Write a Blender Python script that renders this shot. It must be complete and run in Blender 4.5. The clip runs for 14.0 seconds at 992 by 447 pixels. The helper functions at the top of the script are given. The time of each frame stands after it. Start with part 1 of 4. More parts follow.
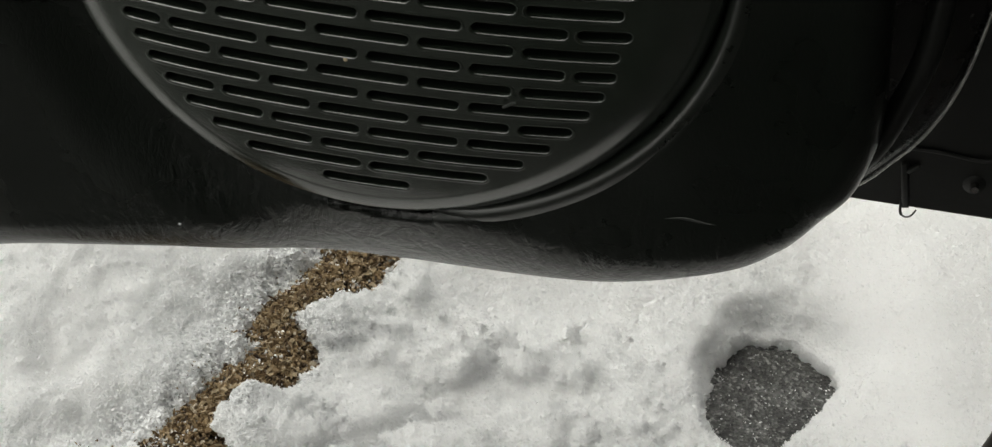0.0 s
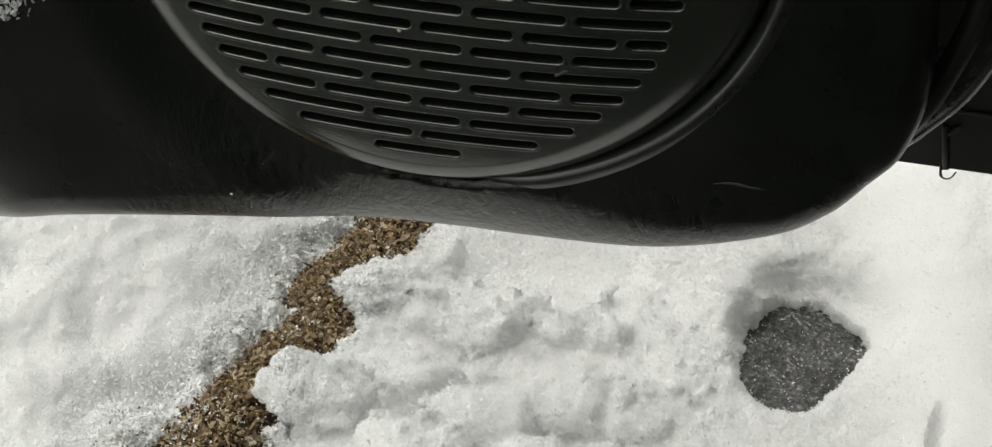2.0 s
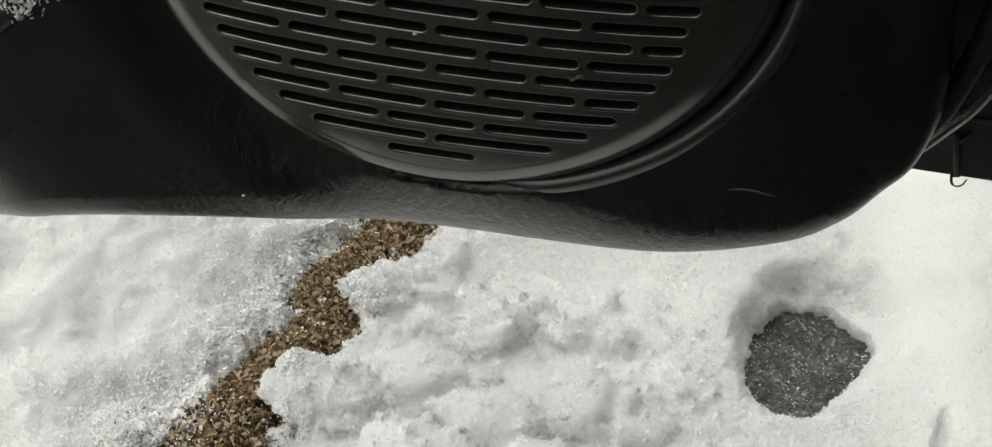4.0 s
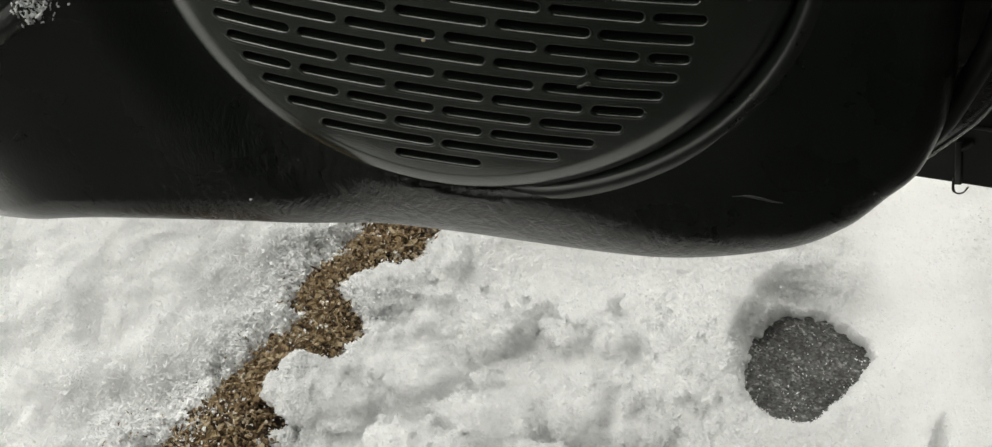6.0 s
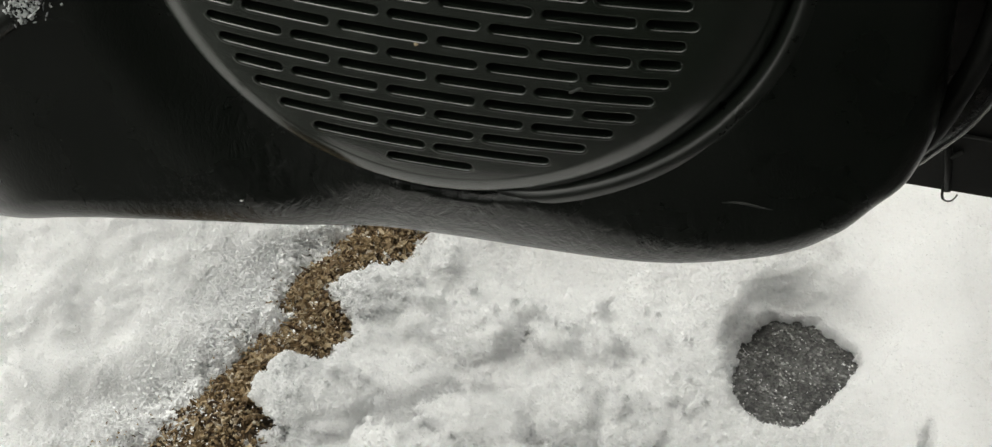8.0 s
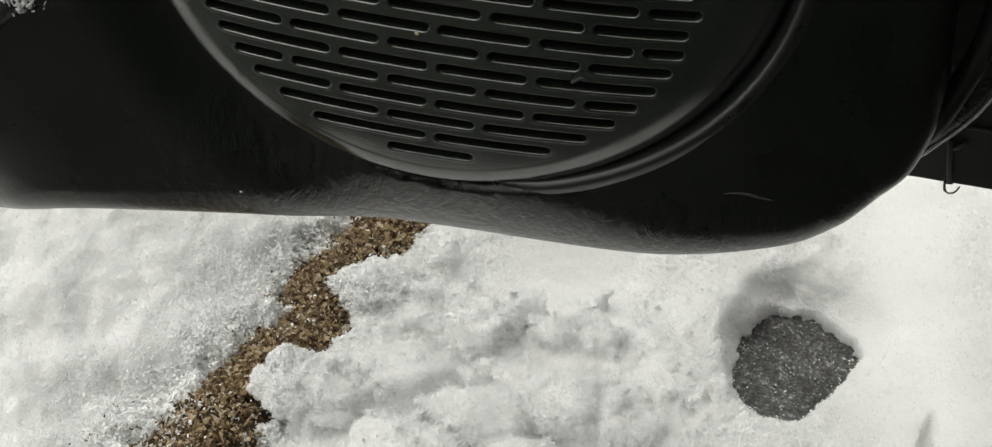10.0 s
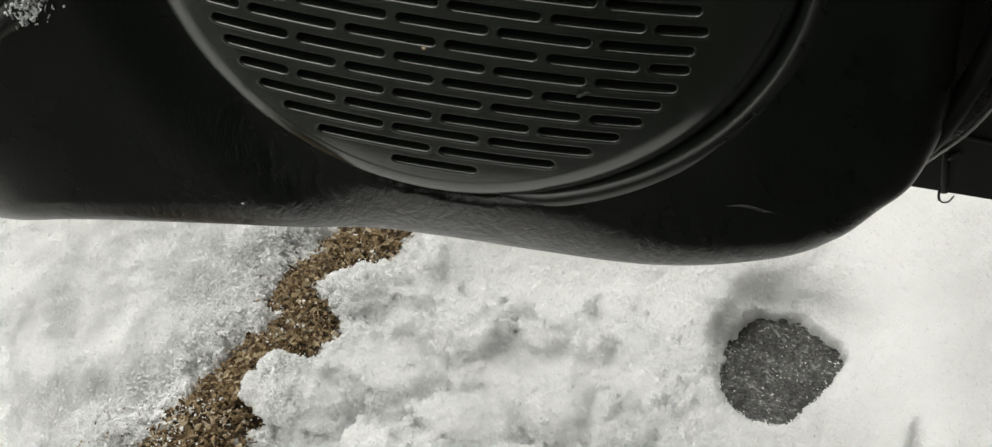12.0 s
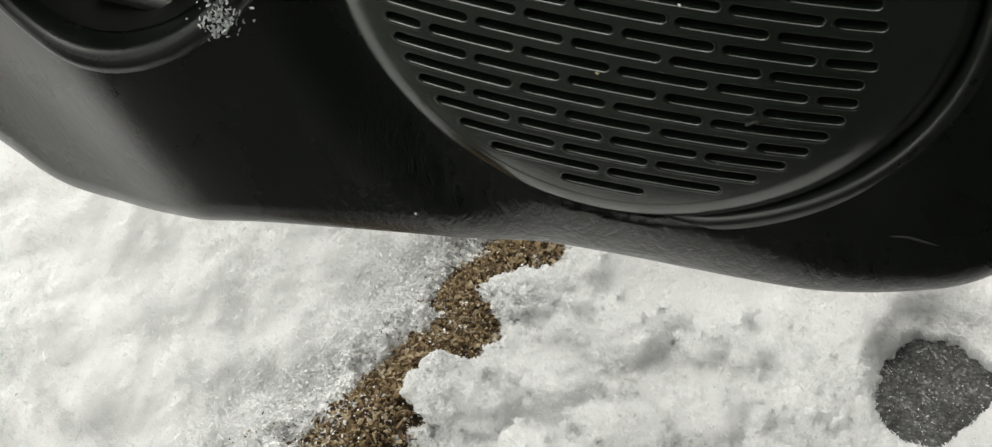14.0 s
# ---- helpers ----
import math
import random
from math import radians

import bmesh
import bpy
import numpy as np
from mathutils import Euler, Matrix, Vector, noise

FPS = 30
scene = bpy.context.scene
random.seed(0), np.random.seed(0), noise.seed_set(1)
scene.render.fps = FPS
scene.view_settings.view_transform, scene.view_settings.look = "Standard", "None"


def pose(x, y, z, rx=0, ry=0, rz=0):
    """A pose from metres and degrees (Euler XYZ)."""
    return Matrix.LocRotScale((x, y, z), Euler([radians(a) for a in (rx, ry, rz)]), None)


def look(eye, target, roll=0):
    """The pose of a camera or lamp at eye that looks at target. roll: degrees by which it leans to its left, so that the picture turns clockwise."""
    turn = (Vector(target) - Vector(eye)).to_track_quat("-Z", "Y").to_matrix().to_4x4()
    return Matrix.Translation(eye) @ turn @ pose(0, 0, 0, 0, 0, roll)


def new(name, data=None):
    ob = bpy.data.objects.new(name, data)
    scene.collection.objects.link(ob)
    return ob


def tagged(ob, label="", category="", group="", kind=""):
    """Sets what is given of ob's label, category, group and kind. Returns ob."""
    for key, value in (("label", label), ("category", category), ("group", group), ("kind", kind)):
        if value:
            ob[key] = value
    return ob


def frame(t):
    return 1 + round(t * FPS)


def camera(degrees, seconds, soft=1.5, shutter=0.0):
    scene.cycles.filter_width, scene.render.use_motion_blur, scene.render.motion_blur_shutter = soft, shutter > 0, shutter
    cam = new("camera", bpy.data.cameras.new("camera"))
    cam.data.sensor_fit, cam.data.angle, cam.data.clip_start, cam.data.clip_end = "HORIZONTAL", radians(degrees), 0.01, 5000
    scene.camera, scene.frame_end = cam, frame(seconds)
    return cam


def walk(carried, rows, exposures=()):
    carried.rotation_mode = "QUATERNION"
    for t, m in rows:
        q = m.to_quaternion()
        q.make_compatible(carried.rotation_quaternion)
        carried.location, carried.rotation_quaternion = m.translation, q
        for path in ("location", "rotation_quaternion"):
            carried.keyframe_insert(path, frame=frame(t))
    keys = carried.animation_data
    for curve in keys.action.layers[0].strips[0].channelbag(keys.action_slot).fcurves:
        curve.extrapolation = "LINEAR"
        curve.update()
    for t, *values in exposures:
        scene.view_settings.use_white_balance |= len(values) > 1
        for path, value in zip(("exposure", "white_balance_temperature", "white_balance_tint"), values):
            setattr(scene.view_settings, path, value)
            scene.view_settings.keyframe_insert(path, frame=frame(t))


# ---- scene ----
cam = camera(30.69, 14.0, soft=1.35)
walk(cam, [
    (0.0, pose(0.0948, -0.4636, 0.6940, 48.236, -5.361, 10.035)),
    (0.5, pose(0.0809, -0.4643, 0.6930, 47.280, -4.977, 9.905)),
    (1.0, pose(0.0817, -0.4692, 0.6969, 47.102, -4.996, 10.014)),
    (1.5, pose(0.0843, -0.4704, 0.6976, 47.036, -4.774, 9.805)),
    (2.0, pose(0.0788, -0.4706, 0.6988, 47.052, -4.836, 9.692)),
    (2.5, pose(0.0767, -0.4714, 0.6998, 47.068, -4.907, 9.727)),
    (3.0, pose(0.0729, -0.4704, 0.6982, 47.052, -5.189, 9.893)),
    (5.5, pose(0.0718, -0.4723, 0.7016, 47.069, -5.441, 9.912)),
    (6.0, pose(0.0684, -0.4737, 0.7025, 47.085, -5.641, 9.975)),
    (6.5, pose(0.0687, -0.4736, 0.7026, 47.070, -5.738, 10.145)),
    (7.0, pose(0.0676, -0.4742, 0.7040, 47.052, -6.124, 10.078)),
    (7.5, pose(0.0676, -0.4745, 0.7042, 47.062, -6.187, 10.049)),
    (8.0, pose(0.0673, -0.4737, 0.7044, 47.058, -6.281, 10.056)),
    (10.5, pose(0.0660, -0.4722, 0.6998, 46.887, -6.483, 9.980)),
    (11.0, pose(0.0885, -0.4709, 0.7025, 46.813, -6.477, 9.340)),
    (11.2, look((0.095, -0.474, 0.705), (0.016, 0.993, -0.651), 8.6)),
    (11.5, pose(0.0859, -0.4760, 0.7133, 46.861, -6.077, 8.524)),
    (12.0, pose(0.0503, -0.4722, 0.7056, 46.806, -7.172, 9.071)),
    (12.5, pose(0.0486, -0.4540, 0.7069, 45.314, -5.468, 13.658)),
    (13.0, pose(0.0811, -0.4543, 0.7056, 44.479, -3.782, 14.502)),
    (13.5, pose(0.0695, -0.4613, 0.7145, 44.473, -2.869, 14.109)),
    (14.0, pose(0.0459, -0.4798, 0.7247, 45.936, -5.386, 14.242)),
], exposures=[(0.0, -0.20, 6830, 5), (0.5, -0.07, 6830, 5), (11.5, -0.06, 6830, 5), (12.5, -0.05, 6830, 5), (14.0, -0.03, 6830, 5)])

import itertools

# ---- world, sun and large lights ----
world = bpy.data.worlds.new("overcast_sky")
scene.world = world
world.use_nodes = True
wn = world.node_tree.nodes
wl = world.node_tree.links
sky = wn.new("ShaderNodeTexSky")
sky.sky_type = 'NISHITA'
sky.sun_disc = False
sky.sun_elevation = radians(65)
sky.sun_rotation = radians(-105)
sky.air_density = 1.5
sky.dust_density = 4.0
soften = wn.new("ShaderNodeHueSaturation")
soften.inputs["Saturation"].default_value = 0.12
wl.new(sky.outputs[0], soften.inputs["Color"])
wl.new(soften.outputs[0], wn["Background"].inputs[0])
wn["Background"].inputs[1].default_value = 0.18

sun_data = bpy.data.lights.new("sun", 'SUN')
sun_data.energy = 1.1
sun_data.angle = radians(95)
sun_data.color = (1.0, 0.965, 0.91)
sun = new("sun", sun_data)
sun.matrix_world = look((-1.5, -0.4, 4.7), (0, 0, 0))


# ---- materials ----
def material(name, base, rough=0.6, metal=0.0, spec=0.5):
    m = bpy.data.materials.new(name)
    m.use_nodes = True
    b = m.node_tree.nodes["Principled BSDF"]
    b.inputs["Base Color"].default_value = (*base, 1)
    b.inputs["Roughness"].default_value = rough
    b.inputs["Metallic"].default_value = metal
    b.inputs["Specular IOR Level"].default_value = spec
    return m


def node(m, kind, **values):
    n = m.node_tree.nodes.new(kind)
    for key, value in values.items():
        n.inputs[key.replace("_", " ")].default_value = value
    return n


def link(m, a, b):
    m.node_tree.links.new(a, b)


def coords(m, scale=(1, 1, 1), space="Object"):
    c = m.node_tree.nodes.new("ShaderNodeTexCoord")
    k = m.node_tree.nodes.new("ShaderNodeMapping")
    k.inputs["Scale"].default_value = scale
    link(m, c.outputs[space], k.inputs[0])
    return k.outputs[0]


def ramp(m, source, stops):
    r = m.node_tree.nodes.new("ShaderNodeValToRGB")
    e = r.color_ramp.elements
    while len(e) < len(stops):
        e.new(0.5)
    for item, (place, colour) in zip(e, stops):
        item.position = place
        item.color = (*colour, 1)
    link(m, source, r.inputs[0])
    return r.outputs[0]


def math_node(m, operation, a, b):
    n = m.node_tree.nodes.new("ShaderNodeMath")
    n.operation = operation
    for slot, value in zip(n.inputs, (a, b)):
        if isinstance(value, (int, float)):
            slot.default_value = value
        else:
            link(m, value, slot)
    return n.outputs[0]


def bump(m, height, strength, distance, before=None):
    n = m.node_tree.nodes.new("ShaderNodeBump")
    n.inputs["Strength"].default_value = strength
    n.inputs["Distance"].default_value = distance
    link(m, height, n.inputs["Height"])
    if before:
        link(m, before, n.inputs["Normal"])
    return n.outputs[0]


def shader(m):
    return m.node_tree.nodes["Principled BSDF"].inputs


def leather_material():
    """Black moulded vinyl with a fine creased leather grain, dusty in places."""
    m = material("grained_vinyl", (0.007, 0.0085, 0.0070), 0.32, spec=0.42)
    warp = node(m, "ShaderNodeTexNoise", Scale=60.0, Detail=3.0)
    link(m, coords(m), warp.inputs["Vector"])
    mix = m.node_tree.nodes.new("ShaderNodeVectorMath")
    mix.operation = 'MULTIPLY_ADD'
    link(m, warp.outputs["Color"], mix.inputs[0])
    mix.inputs[1].default_value = (0.010, 0.010, 0.010)
    link(m, coords(m), mix.inputs[2])
    stretch = m.node_tree.nodes.new("ShaderNodeMapping")
    stretch.inputs["Rotation"].default_value = (0, radians(-38), 0)
    stretch.inputs["Scale"].default_value = (1.0, 1.0, 0.33)
    link(m, mix.outputs[0], stretch.inputs[0])
    crease = node(m, "ShaderNodeTexVoronoi", Scale=520.0)
    crease.feature = 'DISTANCE_TO_EDGE'
    link(m, stretch.outputs[0], crease.inputs["Vector"])
    cell = ramp(m, crease.outputs["Distance"], [(0.0, (0, 0, 0)), (0.16, (1, 1, 1))])
    grain = node(m, "ShaderNodeTexNoise", Scale=1500.0, Detail=3.0)
    link(m, coords(m), grain.inputs["Vector"])
    fold = node(m, "ShaderNodeTexNoise", Scale=260.0, Detail=4.0, Roughness=0.6)
    link(m, stretch.outputs[0], fold.inputs["Vector"])
    # the skin is creased where it is drawn round the lower edge
    split = m.node_tree.nodes.new("ShaderNodeSeparateXYZ")
    link(m, coords(m), split.inputs[0])
    drawn = ramp(m, split.outputs["Z"], [(0.262, (1.0,) * 3), (0.300, (0.14,) * 3)])
    middle = ramp(m, math_node(m, 'ADD', split.outputs["X"], 0.2), [(0.08, (0.12,) * 3), (0.15, (1.0,) * 3)])
    first = bump(m, math_node(m, 'MULTIPLY', fold.outputs["Fac"], math_node(m, 'MULTIPLY', drawn, middle)), 0.70, 0.0014)
    second = bump(m, cell, 0.10, 0.0004, first)
    third = bump(m, grain.outputs["Fac"], 0.15, 0.0002, second)
    link(m, third, shader(m)["Normal"])
    dust = node(m, "ShaderNodeTexNoise", Scale=22.0, Detail=6.0)
    link(m, coords(m), dust.inputs["Vector"])
    link(m, ramp(m, dust.outputs["Fac"], [(0.35, (0.0028, 0.0042, 0.0030)), (0.75, (0.0042, 0.0060, 0.0044))]), shader(m)["Base Color"])
    link(m, ramp(m, dust.outputs["Fac"], [(0.3, (0.24, 0.24, 0.24)), (0.7, (0.32, 0.32, 0.32))]), shader(m)["Roughness"])
    return m


def plastic_material(name, base, rough, grain_scale=900.0, grain=0.3, spec=0.5):
    m = material(name, base, rough, spec=spec)
    fine = node(m, "ShaderNodeTexNoise", Scale=grain_scale, Detail=3.0)
    link(m, coords(m), fine.inputs["Vector"])
    link(m, bump(m, fine.outputs["Fac"], grain, 0.0003), shader(m)["Normal"])
    smear = node(m, "ShaderNodeTexNoise", Scale=30.0, Detail=6.0, Roughness=0.65)
    link(m, coords(m), smear.inputs["Vector"])
    link(m, ramp(m, smear.outputs["Fac"], [(0.3, tuple(c * 0.8 for c in base)), (0.75, tuple(c * 1.35 for c in base))]), shader(m)["Base Color"])
    link(m, ramp(m, smear.outputs["Fac"], [(0.3, (rough - 0.06,) * 3), (0.7, (rough + 0.08,) * 3)]), shader(m)["Roughness"])
    return m


def paint_material(name, base, rough=0.18):
    """Dark car paint, wet and a little dirty."""
    m = material(name, base, rough, spec=0.5)
    dirt = node(m, "ShaderNodeTexNoise", Scale=45.0, Detail=7.0, Roughness=0.7)
    link(m, coords(m), dirt.inputs["Vector"])
    link(m, ramp(m, dirt.outputs["Fac"], [(0.4, (rough,) * 3), (0.75, (rough + 0.3,) * 3)]), shader(m)["Roughness"])
    link(m, ramp(m, dirt.outputs["Fac"], [(0.45, base), (0.85, tuple(c * 2.2 + 0.004 for c in base))]), shader(m)["Base Color"])
    return m


def snow_material(name, base=(0.965, 0.967, 0.970), coarse=0.8):
    """Fresh wet snow: bright, soft within, with a grain of small crystals."""
    m = material(name, base, 0.75, spec=0.25)
    s = shader(m)
    s["Subsurface Weight"].default_value = 1.0
    s["Subsurface Radius"].default_value = (1.0, 1.0, 1.0)
    s["Subsurface Scale"].default_value = 0.012
    fluff = node(m, "ShaderNodeTexNoise", Scale=420.0, Detail=6.0, Roughness=0.75)
    link(m, coords(m), fluff.inputs["Vector"])
    crystal = node(m, "ShaderNodeTexVoronoi", Scale=760.0)
    link(m, coords(m), crystal.inputs["Vector"])
    first = bump(m, fluff.outputs["Fac"], 0.9 * coarse, 0.0010)
    second = bump(m, crystal.outputs["Distance"], 0.8 * coarse, 0.0008, first)
    link(m, second, s["Normal"])
    tone = node(m, "ShaderNodeTexNoise", Scale=24.0, Detail=6.0, Roughness=0.6)
    link(m, coords(m), tone.inputs["Vector"])
    link(m, ramp(m, tone.outputs["Fac"], [(0.3, tuple(c * 0.97 for c in base)), (0.65, base)]), s["Base Color"])
    glint = node(m, "ShaderNodeTexWhiteNoise")
    link(m, crystal.outputs["Position"], glint.inputs["Vector"])
    link(m, ramp(m, glint.outputs["Value"], [(0.93, (0.75,) * 3), (0.96, (0.2,) * 3)]), s["Roughness"])
    return m


def asphalt_material():
    """Wet dark asphalt, stone by stone, with glinting damp grains; the palest carry painted sparkle."""
    m = material("wet_asphalt", (0.05, 0.05, 0.05), 0.45, spec=0.5)
    s = shader(m)
    grit = node(m, "ShaderNodeTexVoronoi", Scale=650.0)
    link(m, coords(m), grit.inputs["Vector"])
    patch = node(m, "ShaderNodeTexNoise", Scale=40.0, Detail=7.0, Roughness=0.7)
    link(m, coords(m), patch.inputs["Vector"])
    tone = node(m, "ShaderNodeTexWhiteNoise")
    link(m, grit.outputs["Position"], tone.inputs["Vector"])
    stone = ramp(m, tone.outputs["Value"], [(0.0, (0.042, 0.042, 0.041)), (0.85, (0.125, 0.124, 0.120)), (0.97, (0.30, 0.30, 0.29))])
    blend = m.node_tree.nodes.new("ShaderNodeMix")
    blend.data_type = 'RGBA'
    blend.blend_type = 'MULTIPLY'
    blend.inputs["Factor"].default_value = 0.7
    link(m, stone, blend.inputs[6])
    link(m, ramp(m, patch.outputs["Fac"], [(0.36, (0.40,) * 3), (0.62, (2.0,) * 3)]), blend.inputs[7])
    link(m, blend.outputs[2], s["Base Color"])
    link(m, ramp(m, tone.outputs["Value"], [(0.5, (0.55,) * 3), (0.95, (0.12,) * 3)]), s["Roughness"])
    link(m, bump(m, grit.outputs["Distance"], 0.9, 0.0020, bump(m, patch.outputs["Fac"], 1.0, 0.006)), s["Normal"])
    return m


def soil_material():
    m = material("damp_soil", (0.06, 0.043, 0.028), 0.85, spec=0.3)
    s = shader(m)
    crumb = node(m, "ShaderNodeTexNoise", Scale=380.0, Detail=6.0, Roughness=0.7)
    link(m, coords(m), crumb.inputs["Vector"])
    link(m, ramp(m, crumb.outputs["Fac"], [(0.3, (0.022, 0.016, 0.011)), (0.55, (0.085, 0.060, 0.036)), (0.8, (0.19, 0.145, 0.09))]), s["Base Color"])
    link(m, bump(m, crumb.outputs["Fac"], 1.0, 0.003), s["Normal"])
    return m


def chip_material():
    """Straw, bark chips and grit: each piece its own shade of brown."""
    m = material("straw_and_bark", (0.2, 0.15, 0.09), 0.7, spec=0.35)
    s = shader(m)
    island = m.node_tree.nodes.new("ShaderNodeNewGeometry")
    shade = ramp(m, island.outputs["Random Per Island"], [(0.0, (0.045, 0.026, 0.013)), (0.3, (0.16, 0.100, 0.045)),
                                                          (0.65, (0.36, 0.260, 0.145)), (0.90, (0.54, 0.43, 0.28)), (0.98, (0.70, 0.62, 0.5))])
    fibre = node(m, "ShaderNodeTexNoise", Scale=900.0, Detail=3.0)
    link(m, coords(m), fibre.inputs["Vector"])
    blend = m.node_tree.nodes.new("ShaderNodeMix")
    blend.data_type = 'RGBA'
    blend.blend_type = 'MULTIPLY'
    blend.inputs["Factor"].default_value = 0.6
    link(m, shade, blend.inputs[6])
    link(m, ramp(m, fibre.outputs["Fac"], [(0.3, (0.5,) * 3), (0.7, (1.2,) * 3)]), blend.inputs[7])
    link(m, blend.outputs[2], s["Base Color"])
    link(m, bump(m, fibre.outputs["Fac"], 0.5, 0.0006), s["Normal"])
    return m


def grain_material():
    """Small milky ice grains, lit through."""
    m = material("ice_grains", (0.945, 0.948, 0.952), 0.42, spec=0.4)
    return m


LEATHER = leather_material()
GRILLE = plastic_material("grille_plastic", (0.014, 0.0185, 0.014), 0.17, 1100.0, 0.05, 1.0)
BEZEL = plastic_material("bezel_plastic", (0.008, 0.010, 0.008), 0.30, 700.0, 0.22, 0.7)
BACKING = plastic_material("speaker_cloth", (0.006, 0.006, 0.006), 0.9, 2500.0, 0.5)
LINER = plastic_material("liner_plastic", (0.0034, 0.0042, 0.0033), 0.42, 500.0, 0.35)
RUBBER = plastic_material("seal_rubber", (0.0065, 0.007, 0.0062), 0.38, 700.0, 0.15)
PAINT = paint_material("black_car_paint", (0.008, 0.008, 0.0075))
SILL_PAINT = paint_material("sill_paint", (0.016, 0.014, 0.012), 0.3)
STRIP = plastic_material("pale_sill_strip", (0.30, 0.30, 0.285), 0.4, 300.0, 0.5)
# pale metal stands for the shine along the painted door edge
HEM = material("hem_highlight", (0.88, 0.88, 0.86), 0.22, 0.85)
STEEL = material("bolt_steel", (0.32, 0.31, 0.30), 0.15, 1.0)
CLOTH = plastic_material("cabin_trim", (0.010, 0.010, 0.010), 0.9, 400.0, 0.5)
SCUFF = plastic_material("pale_scuff", (0.024, 0.026, 0.024), 0.6, 800.0, 0.5)
SNOW = snow_material("snow")
ASPHALT = asphalt_material()
SOIL = soil_material()
CHIPS = chip_material()
GRAINS = grain_material()
# half-melted snow, greyed in its colour for the shade at the pocket
SHADED_WET_FLAKES = material("shaded_wet_flakes", (0.52, 0.54, 0.54), 0.3)


# ---- building helpers ----
def mesh_object(name, verts, faces, mat, smooth=True):
    me = bpy.data.meshes.new(name)
    me.from_pydata([tuple(map(float, v)) for v in verts], [], faces)
    me.validate()
    me.materials.append(mat)
    if smooth:
        me.polygons.foreach_set("use_smooth", [True] * len(me.polygons))
    me.update()
    return new(name, me)


def finish(bm, name, mat, smooth=True):
    bmesh.ops.recalc_face_normals(bm, faces=bm.faces)
    me = bpy.data.meshes.new(name)
    bm.to_mesh(me)
    bm.free()
    me.materials.append(mat)
    if smooth:
        me.polygons.foreach_set("use_smooth", [True] * len(me.polygons))
    return new(name, me)


def under(ob, parent, label=""):
    ob.parent = parent
    if label:
        tagged(ob, label)
    return ob


def part(name, bm, mat, parent, label="", smooth=True):
    return under(finish(bm, name, mat, smooth), parent, label)


def curve_through(points, count):
    """A smooth Catmull-Rom line through a few points, evenly spaced."""
    p = np.array(points, float)
    p = np.vstack([2 * p[0] - p[1], p, 2 * p[-1] - p[-2]])
    fine = []
    for i in range(1, len(p) - 2):
        for u in np.linspace(0, 1, 40, endpoint=False):
            a, b, c, d = p[i - 1:i + 3]
            fine.append(0.5 * (2 * b + (c - a) * u + (2 * a - 5 * b + 4 * c - d) * u**2 + (3 * b - a - 3 * c + d) * u**3))
    fine = np.array(fine + [p[-2]])
    run = np.r_[0, np.cumsum(np.linalg.norm(np.diff(fine, axis=0), axis=1))]
    want = np.linspace(0, run[-1], count)
    return np.stack([np.interp(want, run, fine[:, k]) for k in range(fine.shape[1])], 1)


def tube(path, radius, sides=10, closed=False, squash=1.0):
    """A round bead swept along a path."""
    bm = bmesh.new()
    path = np.array(path, float)
    rings = []
    n = len(path)
    for i in range(n):
        ahead = path[(i + 1) % n] - path[i - 1] if closed else path[min(i + 1, n - 1)] - path[max(i - 1, 0)]
        ahead = Vector(ahead).normalized()
        side = ahead.cross(Vector((0, 1, 0)))
        side = side.normalized() if side.length > 1e-3 else Vector((1, 0, 0))
        over = side.cross(ahead).normalized()
        r = radius[i] if hasattr(radius, "__len__") else radius
        rings.append([bm.verts.new(Vector(path[i]) + r * (math.cos(a) * side + squash * math.sin(a) * over))
                      for a in np.linspace(0, 2 * math.pi, sides, endpoint=False)])
    for i in range(n if closed else n - 1):
        a, b = rings[i], rings[(i + 1) % n]
        for j in range(sides):
            bm.faces.new((a[j], a[(j + 1) % sides], b[(j + 1) % sides], b[j]))
    if not closed:
        bm.faces.new(rings[0])
        bm.faces.new(rings[-1])
    return bm


def lathe(profile, centre, segments=160):
    """A ring turned round an axis along y. profile: rows of radius and y."""
    bm = bmesh.new()
    rings = []
    for r, y in profile:
        rings.append([bm.verts.new((centre[0] + r * math.cos(a), y, centre[1] + r * math.sin(a)))
                      for a in np.linspace(0, 2 * math.pi, segments, endpoint=False)])
    for a, b in zip(rings, rings[1:]):
        for j in range(segments):
            k = (j + 1) % segments
            bm.faces.new((a[j], a[k], b[k], b[j]))
    return bm


def box(size, m, bevel=0.0, steps=2):
    bm = bmesh.new()
    bmesh.ops.create_cube(bm, size=1.0)
    bmesh.ops.scale(bm, vec=size, verts=bm.verts)
    if bevel:
        bmesh.ops.bevel(bm, geom=bm.edges[:], offset=bevel, segments=steps, affect='EDGES', profile=0.5)
    bmesh.ops.transform(bm, matrix=m, verts=bm.verts)
    return bm


def lattice_noise(x, y, seed):
    """Smooth value noise on a unit lattice, from -1 to 1."""
    rng = np.random.RandomState(seed)
    table = rng.uniform(-1, 1, (128, 128))
    xi, yi = np.floor(x).astype(int), np.floor(y).astype(int)
    u, v = x - xi, y - yi
    u, v = u * u * u * (u * (6 * u - 15) + 10), v * v * v * (v * (6 * v - 15) + 10)
    a, b = table[xi % 128, yi % 128], table[(xi + 1) % 128, yi % 128]
    c, d = table[xi % 128, (yi + 1) % 128], table[(xi + 1) % 128, (yi + 1) % 128]
    return (a * (1 - u) + b * u) * (1 - v) + (c * (1 - u) + d * u) * v


